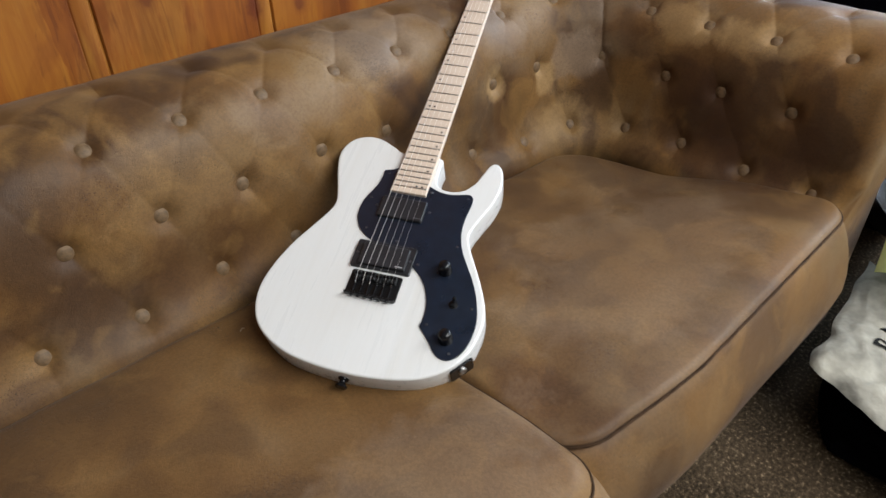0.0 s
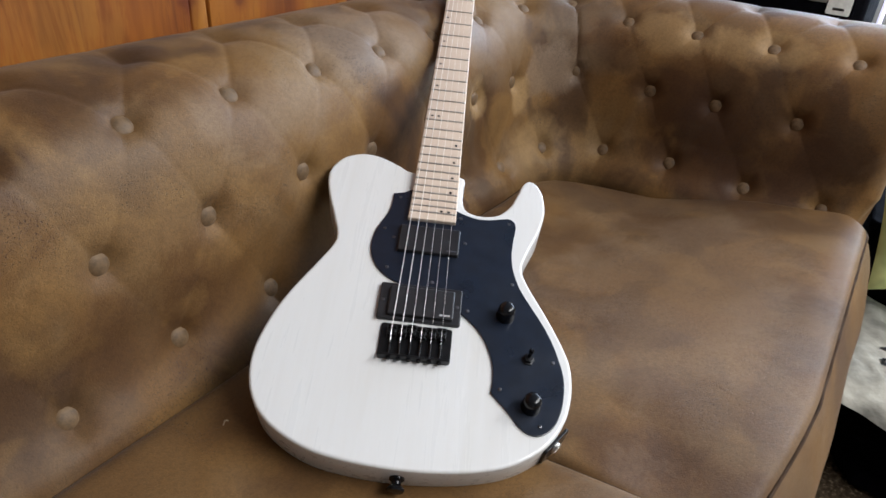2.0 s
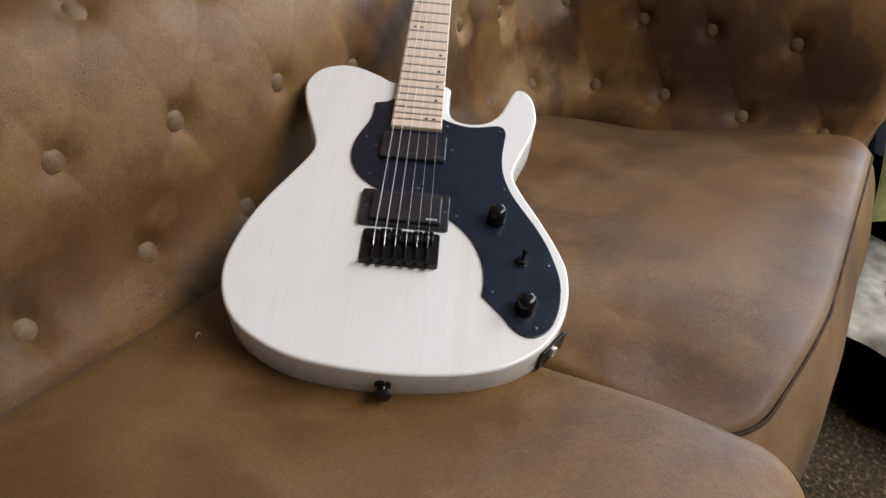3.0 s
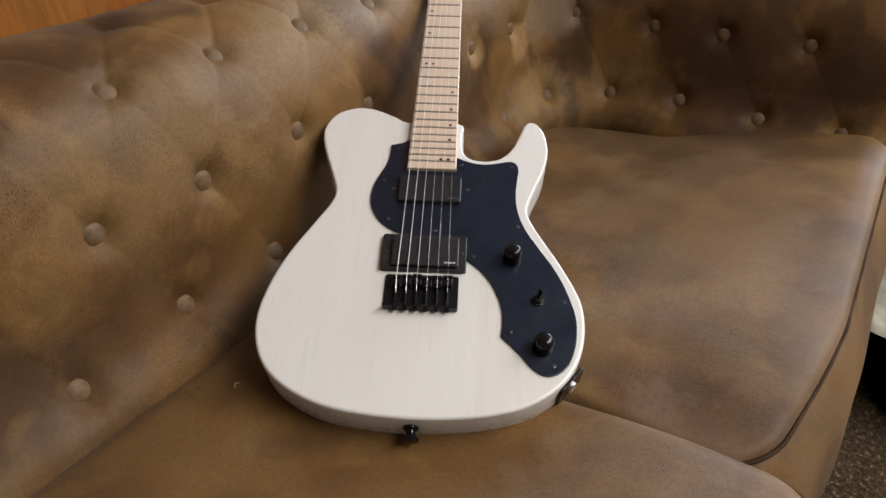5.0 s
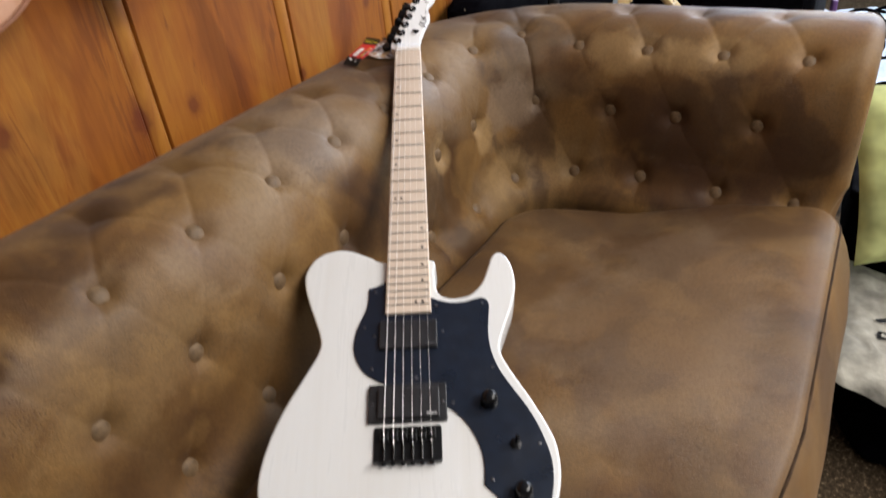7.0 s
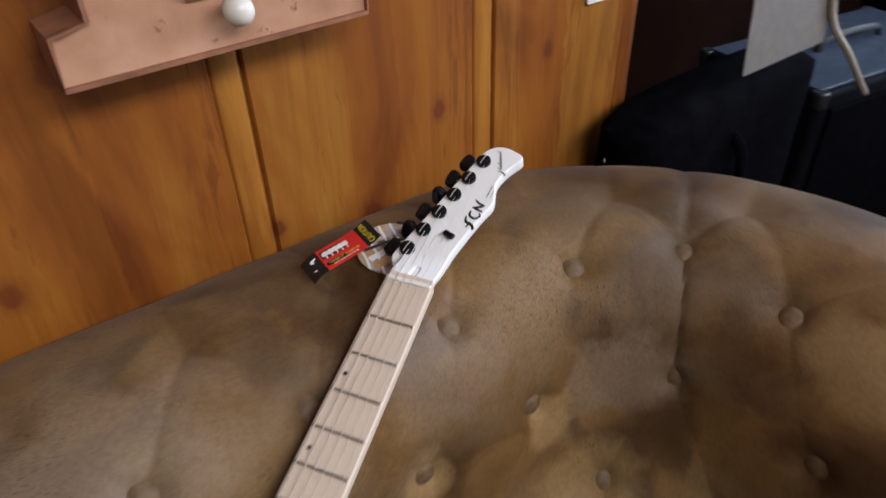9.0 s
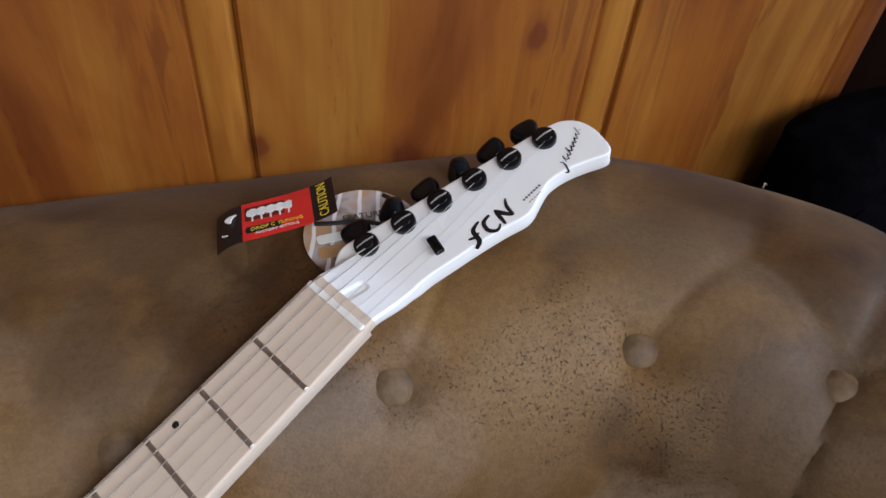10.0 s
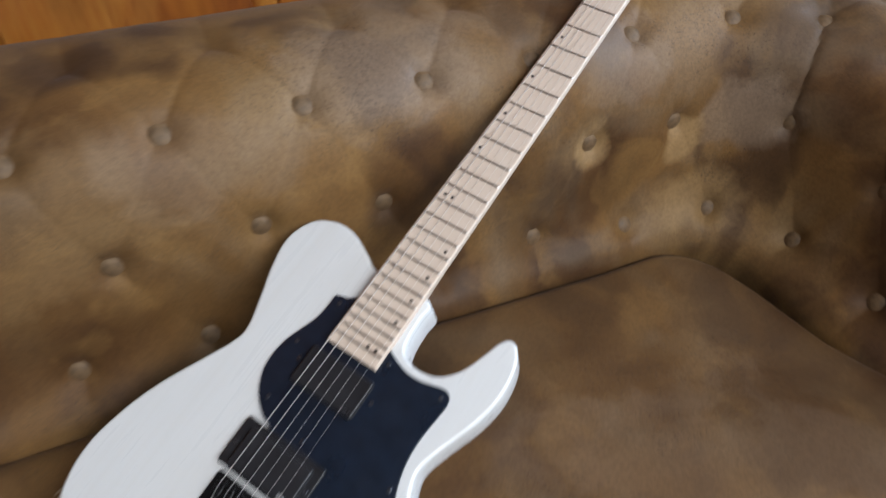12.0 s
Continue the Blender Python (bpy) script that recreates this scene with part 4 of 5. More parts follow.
def neck_end(y_from, y_to, count, top, deep, power, slot=False):
    """A stretch of the neck with a rounded back; top(f), deep(f), power(f): height, depth and squareness along it."""
    bm = bmesh.new()
    rows = []
    for k in range(count + 1):
        f = k / count
        y, high = y_from + (y_to - y_from) * f, top(f)
        w = 0.0209 - 0.0009 * min(1.0, max(0.0, (y - SCALE) / 0.03))
        ring = [(-w, high - 0.0012)]
        for j in range(61):
            x = (w - 0.0010) * (j / 30 - 1)
            # slot of the truss rod, open towards the nut and rounded at the far end
            off = math.hypot(x, max(0.0, y - y_from - SLOT_LONG + SLOT_HALF)) - SLOT_HALF
            ring.append((x, high - (SLOT_DEEP * min(1.0, max(0.0, -off / 0.0016)) if slot else 0.0)))
        for j in range(21):
            a = math.pi * j / 20
            c, d = math.cos(a), math.sin(a)
            ring.append((w * math.copysign(abs(c) ** (2 / power(f)), c), high - 0.0012 - (deep(f) - 0.0012) * d ** (2 / power(f))))
        rows.append([bm.verts.new((x, y, z)) for x, z in ring[1:-1]])
    for p, q in zip(rows, rows[1:]):
        for k in range(len(p)):
            bm.faces.new((p[k - 1], p[k], q[k], q[k - 1]))
    bm.faces.new(rows[0])
    bm.faces.new(rows[-1])
    return bm


part("nut_shelf", neck_end(SCALE + 0.0030, SCALE + 0.0086, 2, lambda f: BOARD_TOP - 0.0004, lambda f: 0.0190, lambda f: 2.4), maple, neck, "bare maple strip behind the nut")
RAMP_FALL = BOARD_TOP - 0.0004 - HEAD_TOP - 0.0003
bm = neck_end(SCALE + 0.0086, SCALE + 0.0405, 48, lambda f: HEAD_TOP + 0.0003 + RAMP_FALL * (1 - f) ** 2 * (1 + 0.6 * f), lambda f: 0.0190 - 0.0062 * min(1.0, f * 1.3), lambda f: 2.4 + 6.0 * f * f, True)
part("head_ramp", bm, lit_head_white, head)

POSTS = [(-0.0185, 0.6865), (-0.0122, 0.709), (-0.0055, 0.731), (0.0005, 0.753), (0.007, 0.775), (0.0138, 0.7975)]
tuner = None
LEAN_SIDE = math.degrees(math.atan2(0.0323, 0.111))


def tuner_parts():
    bush = [(0.0066, 0.0), (0.0070, 0.0006), (0.0070, 0.0030), (0.0066, 0.0038), (0.0056, 0.0042), (0.0046, 0.0043), (0.0043, 0.0052), (0.0020, 0.0053), (0.0016, 0.0047), (0.0004, 0.0046)]
    return lathe(bush, 20)


for k, (x, y) in enumerate(POSTS):
    if tuner is None:
        tuner = part("tuner", tuner_parts(), gloss_black, head, "black sealed tuner")
        tuner.matrix_local = pose(x, y, HEAD_TOP)
    else:
        ob = shared("tuner", tuner.data, head, pose(x, y, HEAD_TOP))
        ob["label"] = "black sealed tuner"
turn_data = gear_data = None
for k, (x, y) in enumerate(POSTS):
    # the button stands off the straight side of the head
    m = pose(x, y, HEAD_TOP - 0.0135, 0, 0, -LEAN_SIDE) @ Matrix.Translation((0.0045, 0.0, 0.0))
    if turn_data is None:
        bm = slab(spline([(-0.0215, -0.0075), (-0.0262, -0.0090), (-0.0302, -0.0068), (-0.0312, 0.0), (-0.0302, 0.0068), (-0.0262, 0.0090), (-0.0215, 0.0075), (-0.0175, 0.0044), (-0.0172, -0.0044)], 4), -0.0048, 0.0048, 0.003, 0.003, 3)
        tube([(-0.02, 0, 0), (-0.008, 0, 0)], 0.0026, 10, bm)
        turn_data = part("tuner_button", bm, gloss_black, head)
        turn_data.matrix_local = m
        gear = part("gear_box", slab(rounded_rect(0.018, 0.0165, 0.004, -0.004, 0), -0.0045, 0.0045, 0.0015, 0.0015), black_metal, head)
        gear.matrix_local = m
        gear_data = gear.data
    else:
        twist = Matrix.Rotation(radians((0, 50, 15, 70, 25, 0)[k]), 4, "X")
        shared("tuner_button", turn_data.data, head, m @ twist)
        shared("gear_box", gear_data, head, m)
tree = part("string_tree", slab(rounded_rect(0.0055, 0.0115, 0.0012, 0, 0), 0.003, 0.0055, 0.001, 0.0008), gloss_black, head, "black string retainer")
lathe_bm = lathe([(0.0024, 0.0), (0.0024, 0.0032)], 12)
part("tree_post", lathe_bm, gloss_black, head).matrix_local = pose(0.0128, 0.7085, HEAD_TOP)
tree.matrix_local = pose(0.0128, 0.7085, HEAD_TOP, 0, 0, 72)

# maker's mark: plain strokes
def stroke(points, width, z, parent, name="logo_stroke"):
    pts = spline([(p[0], p[1], 0) for p in points], 6, False)
    bm = bmesh.new()
    rows = []
    for i, p in enumerate(pts):
        t = (pts[min(i + 1, len(pts) - 1)] - pts[max(i - 1, 0)]).normalized()
        f = i / (len(pts) - 1)
        w = width * (0.25 + 0.75 * math.sin(math.pi * min(1, f * 0.8 + 0.15)))
        nrm = Vector((-t.y, t.x, 0)) * w / 2
        rows.append((bm.verts.new(p + nrm + Vector((0, 0, z))), bm.verts.new(p - nrm + Vector((0, 0, z)))))
    for a, b in zip(rows, rows[1:]):
        bm.faces.new((a[0], a[1], b[1], b[0]))
    return part(name, bm, ink, parent)


Z_INK = HEAD_TOP + 0.0002
LOGO = pose(0.0262, 0.7375, 0, 0, 0, 85)
MARKS = [
    ([(-0.0158, -0.0048), (-0.0115, -0.0025), (-0.0095, 0.0045), (-0.0035, 0.0066)], 0.0028), ([(-0.0150, 0.0022), (-0.0118, 0.0010), (-0.0080, 0.0014)], 0.0017),
    ([(0.0030, 0.0052), (-0.0022, 0.0040), (-0.0038, -0.0012), (-0.0004, -0.0048), (0.0034, -0.0030)], 0.0025),
    ([(0.0052, -0.0052), (0.0064, 0.0015), (0.0072, 0.0055)], 0.0024), ([(0.0068, 0.0052), (0.0098, -0.001), (0.0122, -0.0042)], 0.0026), ([(0.0122, -0.0042), (0.0132, 0.002), (0.0162, 0.0064)], 0.0022),
]
for pts, w in MARKS:
    stroke([LOGO @ Vector((x, y, 0)) for x, y in pts], w, Z_INK, head)
for k in range(7):
    for off, w, size in ((0.0, 0.0013, 0.0013), (0.0034, 0.0007, 0.0010)):
        if off and k > 4:
            continue
        x, y = 0.0300 + off + 0.00012 * k, 0.7590 + 0.0020 * k + off * 0.3
        stroke([(x, y), (x, y + size * 0.5), (x + 0.0001, y + size)], w, Z_INK, head, "small_print")
script = [(0.0368, 0.7868), (0.0380, 0.7880), (0.0352, 0.7900), (0.0322, 0.7912), (0.0302, 0.7905)]
stroke(script, 0.0011, Z_INK, head, "script_mark")
wave = []
for k in range(8):
    y, x = 0.7930 + 0.0028 * k, 0.0326 - 0.0010 * k
    high = 0.0040 if k in (0, 2, 7) else 0.0017
    wave += [(x, y), (x - high, y + 0.0016), (x - high * 0.4, y + 0.0010), (x + 0.0002, y + 0.0022)]
stroke(wave, 0.0009, Z_INK, head, "script_mark")

# strings
GAUGE = [0.00045, 0.00036, 0.00026, 0.00017, 0.00013, 0.00011]
for k in range(6):
    bx, nx = BRIDGE_X[k], -0.0172 + 0.00688 * k
    px, py = POSTS[k]
    sag = 0.0
    path = [(bx, -0.022, TOP + 0.004), (bx, -0.004, TOP + 0.0105), (bx, 0.0005, TOP + 0.0118), (nx, SCALE + 0.001, BOARD_TOP + 0.0026), (nx, SCALE + 0.004, BOARD_TOP + 0.0022)]
    if k >= 4:
        path.append((0.0105 + 0.0045 * (k - 4), 0.7085, HEAD_TOP + 0.0028))
    path += [(px + 0.003, py - 0.002, HEAD_TOP + 0.0045), (px + 0.0034, py + 0.002, HEAD_TOP + 0.0042)]
    part("string", tube(path, GAUGE[k], 6), string_steel, guitar, "steel guitar string")

for x, y in POSTS:
    part("string_end", tube([(x - 0.0012, y - 0.0052, HEAD_TOP + 0.0047), (x, y, HEAD_TOP + 0.0058), (x + 0.0013, y + 0.0050, HEAD_TOP + 0.0054)], 0.0005, 6), string_steel, head)

# strap button and jack
strap = part("strap_button", lathe([(0.0074, 0.0), (0.0072, 0.002), (0.0048, 0.004), (0.0045, 0.0066), (0.0074, 0.0092), (0.0086, 0.0112), (0.0076, 0.013), (0.003, 0.0136)], 20), gloss_black, guitar, "black strap button")
strap.matrix_local = pose(-0.002, -0.1434, TOP - 0.020, 90, 0, 0)
jack = part("jack_plate", slab(rounded_rect(0.036, 0.030, 0.004), -0.001, 0.0022, 0.0008, 0.0002), black_metal, guitar, "black metal output jack plate")
jack.matrix_local = Matrix.Translation((0.1455, -0.094, TOP - 0.0225)) @ Vector((0.76, -0.65, 0)).to_track_quat("Z", "Y").to_matrix().to_4x4()
socket_bm = lathe([(0.0062, 0.002), (0.0062, 0.0045), (0.005, 0.0052), (0.0034, 0.005), (0.0033, 0.001)], 18)
part("jack_socket", socket_bm, steel, jack)


# ---- hang tag, disc and tie under the headstock ----
def sheet(w, h, curl, n=16, x0=0.0, x1=1.0, thick=0.0006):
    """A stretch x0..x1 (shares of w) of a card w by h that curls up towards its far end."""
    bm = bmesh.new()
    rows = []
    for i in range(n + 1):
        f = x0 + (x1 - x0) * i / n
        z = curl * f**5 - 0.006 * max(0.0, (0.225 - f) / 0.225) ** 2
        rows.append([bm.verts.new((w * f - 0.3 * curl * f**5, y, z + t)) for y, t in ((0, 0), (h, 0), (h, thick), (0, thick))])
    for a, b in zip(rows, rows[1:]):
        for k in range(4):
            bm.faces.new((a[k - 1], a[k], b[k], b[k - 1]))
    bm.faces.new(rows[0])
    bm.faces.new(rows[-1])
    return bm


TAG_W, TAG_H = 0.073, 0.036
ex = Vector((0.068, -0.004, 0.013)).normalized()
ey = Vector((0.009, 0.033, 0.003))
ey = (ey - ex * ey.dot(ex)).normalized()
ez = ex.cross(ey)
TAG = Matrix.Translation((0.5935, 0.4345, 0.7415)) @ Matrix((ex, ey, ez)).transposed().to_4x4() @ Matrix.Diagonal((1, 0.82, 1, 1))
tag = thing("hang_tag", TAG, "red and black card hang tag curling on the sofa top", "tag")
part("black_end", sheet(TAG_W, TAG_H, 0.006, 6, 0.0, 0.225), black_card, tag)
part("red_panel", sheet(TAG_W, TAG_H, 0.006, 10, 0.225, 0.79), red_card, tag, "red printed panel")
part("black_strip", sheet(TAG_W, TAG_H, 0.006, 8, 0.79, 1.0), black_card, tag, "black strip with yellow lettering")
text_mesh("lettering", "CAUTION", 0.0085, 0.0001, pose(0.0640, 0.018, 0.0042, -14, 0, 90), yellow_ink, tag, squeeze=0.86)
text_mesh("lettering", "DROP C TUNING", 0.0044, 0.0001, pose(0.0362, 0.0088, 0.0013, 0, -1.5, 0), yellow_ink, tag, squeeze=0.88)
text_mesh("lettering", "FACTORY SETTING", 0.0032, 0.0001, pose(0.0362, 0.0042, 0.0013, 0, -1.5, 0), white_card, tag, squeeze=0.9)
part("dark_bar", slab(rounded_rect(0.036, 0.0062, 0.0015, 0.0362, 0.0088, 3), 0.0006, 0.00085, 0.0001, 0.0001, 1), black_card, tag)
part("picture_plate", slab(rounded_rect(0.036, 0.0135, 0.001, 0.0362, 0.0245, 3), 0.0006, 0.00095, 0.0001, 0.0001, 1), plain("dark_red_print", (0.12, 0.012, 0.01), 0.4), tag)
# printed row of machine heads: pale shapes with stems
for k in range(6):
    x = 0.0225 + k * 0.0053
    bm = slab(spline([(x - 0.003, 0.0225), (x + 0.0008, 0.021), (x + 0.003, 0.0235), (x + 0.0032, 0.0275), (x, 0.0292), (x - 0.003, 0.0268)], 3), 0.0009, 0.0012, 0.0001, 0.0001, 1)
    slab(rounded_rect(0.0011, 0.0048, 0.0003, x, 0.019, 2), 0.0009, 0.0011, 0.00005, 0.00005, 1, bm)
    part("printed_shape", bm, white_card, tag)
bm = slab(spline([(0.0065, 0.023), (0.0092, 0.0265), (0.0135, 0.0275), (0.0108, 0.0245), (0.0098, 0.0205)], 4), 0.0000, 0.0009, 0.00005, 0.00005, 1)
part("white_mark", bm, white_card, tag)
part("white_mark", slab(rounded_rect(0.0035, 0.0012, 0.0004, 0.0065, 0.0085, 2), 0.0005, 0.0008, 0.00005, 0.00005, 1), white_card, tag)

disc = tagged(finish("printed_disc", lathe([(0.034, 0.0), (0.0355, 0.0004), (0.0355, 0.0008), (0.034, 0.001), (0.0004, 0.001)], 48), film), "round clear film disc with printed lines under the headstock", "disc")
disc.matrix_world = pose(0.678, 0.434, 0.7370, 7, -3, 12)
text_mesh("lettering", "FEATURES", 0.0062, 0.00008, pose(0.006, 0.0125, 0.0012, 0, 0, -12), black_card, disc)
part("film_band", slab(rounded_rect(0.050, 0.0065, 0.002, -0.003, 0.002, 4), 0.0010, 0.0014, 0.0002, 0.0001, 1), white_card, disc).rotation_euler = (0, 0, radians(-8))
part("printed_block", slab(rounded_rect(0.028, 0.009, 0.001, -0.015, -0.008, 3), 0.0010, 0.0013, 0.0002, 0.0001, 1), plain("tan_print", (0.5, 0.29, 0.13), 0.4), disc).rotation_euler = (0, 0, radians(-8))
tie = tube(spline([(0.650, 0.4405, 0.7445), (0.662, 0.4365, 0.7465), (0.676, 0.437, 0.7455), (0.690, 0.4315, 0.7455), (0.6975, 0.441, 0.751), (0.692, 0.4495, 0.7525)], 8, False), 0.0013, 8)
tagged(finish("tie_cord", tie, satin_black), "short black cord tying the card to the guitar", "cord")


# ---- letters on the wall ----
def wall_letter(name, outline, holes, label):
    """A sheet-metal letter in x and z: a tray whose rim stands proud of its face."""
    top = thing(name, pose(0, WALL_Y - 0.001, 0, 90, 0, 0), label, "letter", "metal letters on the wall")
    bm = bmesh.new()
    for loop in [outline] + holes:
        pts = [Vector(p) for p in loop]
        n = len(pts)
        area = sum(pts[i - 1].cross(pts[i]) for i in range(n))
        sign = 1 if area > 0 else -1
        norm = []
        for i in range(n):
            t = (pts[(i + 1) % n] - pts[i - 1]).normalized()
            norm.append(Vector((-t.y, t.x)) * sign * (1 if loop is outline else -1))
        rings = []
        for inset, z in ((0, 0.002), (0, 0.0615), (0.0035, 0.0615), (0.0035, 0.052)):
            rings.append([bm.verts.new((*(p + q * inset), z)) for p, q in zip(pts, norm)])
        for a, b in zip(rings, rings[1:]):
            for i in range(n):
                bm.faces.new((a[i - 1], a[i], b[i], b[i - 1]))
    part("rim", bm, rust_dark, top, "dark rusted return")
    face = bpy.data.curves.new("face", "CURVE")
    face.dimensions, face.fill_mode, face.extrude = "2D", "BOTH", 0.0015
    for loop in [outline] + holes:
        sp = face.splines.new("POLY")
        sp.points.add(len(loop) - 1)
        for q, p in zip(sp.points, loop):
            q.co = (p[0], p[1], 0.055, 1)
        sp.use_cyclic_u = True
    holder = new("face", face)
    data = bpy.data.meshes.new_from_object(holder.evaluated_get(bpy.context.evaluated_depsgraph_get()))
    bpy.data.objects.remove(holder)
    data.materials.clear()
    data.materials.append(rust)
    ob = new("face", data)
    ob.parent = top
    ob.location = (0, 0, 0.055 if max(abs(v.co.z) for v in data.vertices) < 0.01 else 0.0)
    return top


rust_dark = plain("dark_rust", (0.24, 0.10, 0.05), 0.6, spread=0.35, scale=26, relief=0.0006)
bulb_mat = plain("pearl_bulb", (0.7, 0.66, 0.6), 0.25, spread=0.05)
ring_out = [(0.088 + 0.137 * math.cos(2 * math.pi * k / 48), 1.075 + 0.158 * math.sin(2 * math.pi * k / 48)) for k in range(48)]
ring_in = [(0.088 + 0.066 * math.cos(2 * math.pi * k / 40), 1.075 + 0.088 * math.sin(2 * math.pi * k / 40)) for k in range(40)]
wall_letter("letter_round", ring_out, [ring_in], "round rusted metal marquee letter mounted on the pine wall")
vee = [(0.288, 0.917), (0.322, 0.915), (0.402, 1.225), (0.340, 1.225), (0.308, 1.085), (0.268, 1.225), (0.204, 1.225)]
wall_letter("letter_angled", vee, [], "angled rusted metal marquee letter mounted on the pine wall")
ee = [(0.470, 0.916), (0.726, 0.922), (0.732, 1.0), (0.705, 1.0), (0.690, 0.966), (0.572, 0.966), (0.572, 1.045), (0.65, 1.045), (0.65, 1.085), (0.572, 1.085), (0.572, 1.175), (0.70, 1.175), (0.73, 1.14), (0.74, 1.225), (0.470, 1.225), (0.470, 1.185), (0.497, 1.18), (0.497, 0.962), (0.470, 0.956)]
letter_e = wall_letter("letter_barred", ee, [], "square-serifed rusted metal marquee letter mounted on the pine wall")
for x in (0.603,):
    bulb = part("bulb", lathe([(0.0055, 0.0), (0.006, 0.008), (0.0115, 0.016), (0.0125, 0.022), (0.010, 0.029), (0.005, 0.033), (0.001, 0.0335)], 18), bulb_mat, letter_e, "pearl bulb")
    bulb.location = (x, 0.953, 0.055)


# ---- beyond the arm of the sofa ----
def soft_bag(name, m, w, d, h, material, label, category, taper=0.75, seed=0.0, cells=26, dome=0.86):
    """A slack upright fabric bag: a rounded block with sags and folds."""
    bm = bmesh.new()
    rows = []
    for i in range(cells + 1):
        f = i / cells
        shrink = (1 - (1 - taper) * f) * (math.sqrt(max(0.0, 1 - max(0, (f - dome) / (1 - dome)) ** 2)) * 0.95 + 0.05) * (0.9 + 0.1 * min(1, f / 0.06))
        ring = []
        for k in range(40):
            a = 2 * math.pi * k / 40
            c, s = math.cos(a), math.sin(a)
            x = math.copysign(abs(c) ** 0.55, c) * w / 2 * shrink
            y = math.copysign(abs(s) ** 0.55, s) * d / 2 * shrink
            wob = 0.03 * noise.noise(Vector((c * 1.3 + seed, s * 1.3, f * 3.5))) + 0.012 * noise.noise(Vector((c * 4, s * 4 + seed, f * 10)))
            ring.append(bm.verts.new((x * (1 + wob * 2.2), y * (1 + wob * 2.2), h * f)))
        rows.append(ring)
    for a, b in zip(rows, rows[1:]):
        for k in range(40):
            bm.faces.new((a[k - 1], a[k], b[k], b[k - 1]))
    bm.faces.new(rows[0])
    bm.faces.new(rows[-1])
    ob = tagged(finish(name, bm, material, angle=60), label, category)
    ob.matrix_world = m
    return ob


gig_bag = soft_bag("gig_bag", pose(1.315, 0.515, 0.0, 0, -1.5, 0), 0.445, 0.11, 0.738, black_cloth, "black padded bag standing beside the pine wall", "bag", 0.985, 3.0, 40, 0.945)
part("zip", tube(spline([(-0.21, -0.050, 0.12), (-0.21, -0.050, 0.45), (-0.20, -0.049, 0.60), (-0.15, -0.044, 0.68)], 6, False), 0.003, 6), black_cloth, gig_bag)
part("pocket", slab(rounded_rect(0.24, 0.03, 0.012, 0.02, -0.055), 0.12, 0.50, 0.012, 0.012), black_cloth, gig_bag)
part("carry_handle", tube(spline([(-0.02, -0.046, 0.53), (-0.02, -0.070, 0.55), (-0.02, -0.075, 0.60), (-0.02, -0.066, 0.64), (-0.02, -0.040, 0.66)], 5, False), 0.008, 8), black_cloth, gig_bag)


def amplifier(name, m, w, d, h, label, top_material, badge=0.8):
    amp = thing(name, m, label, "amplifier", "guitar amplifiers")
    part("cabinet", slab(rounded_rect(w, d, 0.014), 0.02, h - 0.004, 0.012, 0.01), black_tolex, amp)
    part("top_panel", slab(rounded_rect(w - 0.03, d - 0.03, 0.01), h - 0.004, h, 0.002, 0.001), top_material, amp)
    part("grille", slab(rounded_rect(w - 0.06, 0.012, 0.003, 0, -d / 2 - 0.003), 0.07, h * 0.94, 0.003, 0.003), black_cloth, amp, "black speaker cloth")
    part("badge", slab(rounded_rect(w * 0.2, 0.003, 0.001, w * 0.10, -d / 2 - 0.0095), h * badge - 0.008, h * badge + 0.008, 0.0008, 0.0008), plain("dull_badge", (0.16, 0.15, 0.14), 0.5), amp, "small pale maker's badge")
    for sx in (-1, 1):
        for sy in (-1, 1):
            ft = part("foot", lathe([(0.014, 0), (0.018, 0.003), (0.019, 0.021)], 12), satin_black, amp)
            ft.location = (sx * (w / 2 - 0.06), sy * (d / 2 - 0.05), 0)
            cn = part("corner_cap", slab(rounded_rect(0.03, 0.03, 0.012, sx * (w / 2 - 0.0135), sy * (d / 2 - 0.0135)), h - 0.035, h - 0.002, 0.004, 0.003), satin_black, amp)
    part("handle", tube(spline([(-0.1, 0, h - 0.002), (-0.085, 0, h + 0.02), (0, 0, h + 0.026), (0.085, 0, h + 0.02), (0.1, 0, h - 0.002)], 5, False), 0.008, 8), satin_black, amp)
    return amp


combo = amplifier("guitar_amplifier", pose(1.96, 0.63, 0, 0, 0, -8), 0.56, 0.30, 0.59, "black guitar amplifier with blue-grey light painted on its top", lit_tolex, 0.2)
sticker = part("sticker", slab(rounded_rect(0.065, 0.09, 0.008), 0, 0.001, 0.0003, 0.0003, 1), plain("grey_sticker", (0.25, 0.26, 0.27), 0.5, spread=0.3, scale=90), combo, "scuffed pale sticker")
sticker.matrix_local = pose(0.10, -0.1605, 0.46, 90, 18, 0)
amplifier("speaker_cabinet", pose(2.12, 0.02, 0, 0, 0, -92), 0.34, 0.34, 0.80, "black speaker cabinet with a faint badge", black_tolex)
# made-up third cabinet, blacks out the lit carpet seen between the others
amplifier("speaker_cabinet", pose(2.85, 0.50, 0, 0, 0, -88), 0.86, 0.36, 0.95, "large black cabinet added to darken the gap behind the others", black_tolex, 0.9)
price = tagged(finish("price_card", slab(rounded_rect(0.062, 0.12, 0.003), 0, 0.001, 0.0003, 0.0003, 1), white_card), "white price card hanging on the black speaker cabinet", "card")
price.matrix_world = pose(1.9335, -0.076, 0.665, 90, 0, -92)
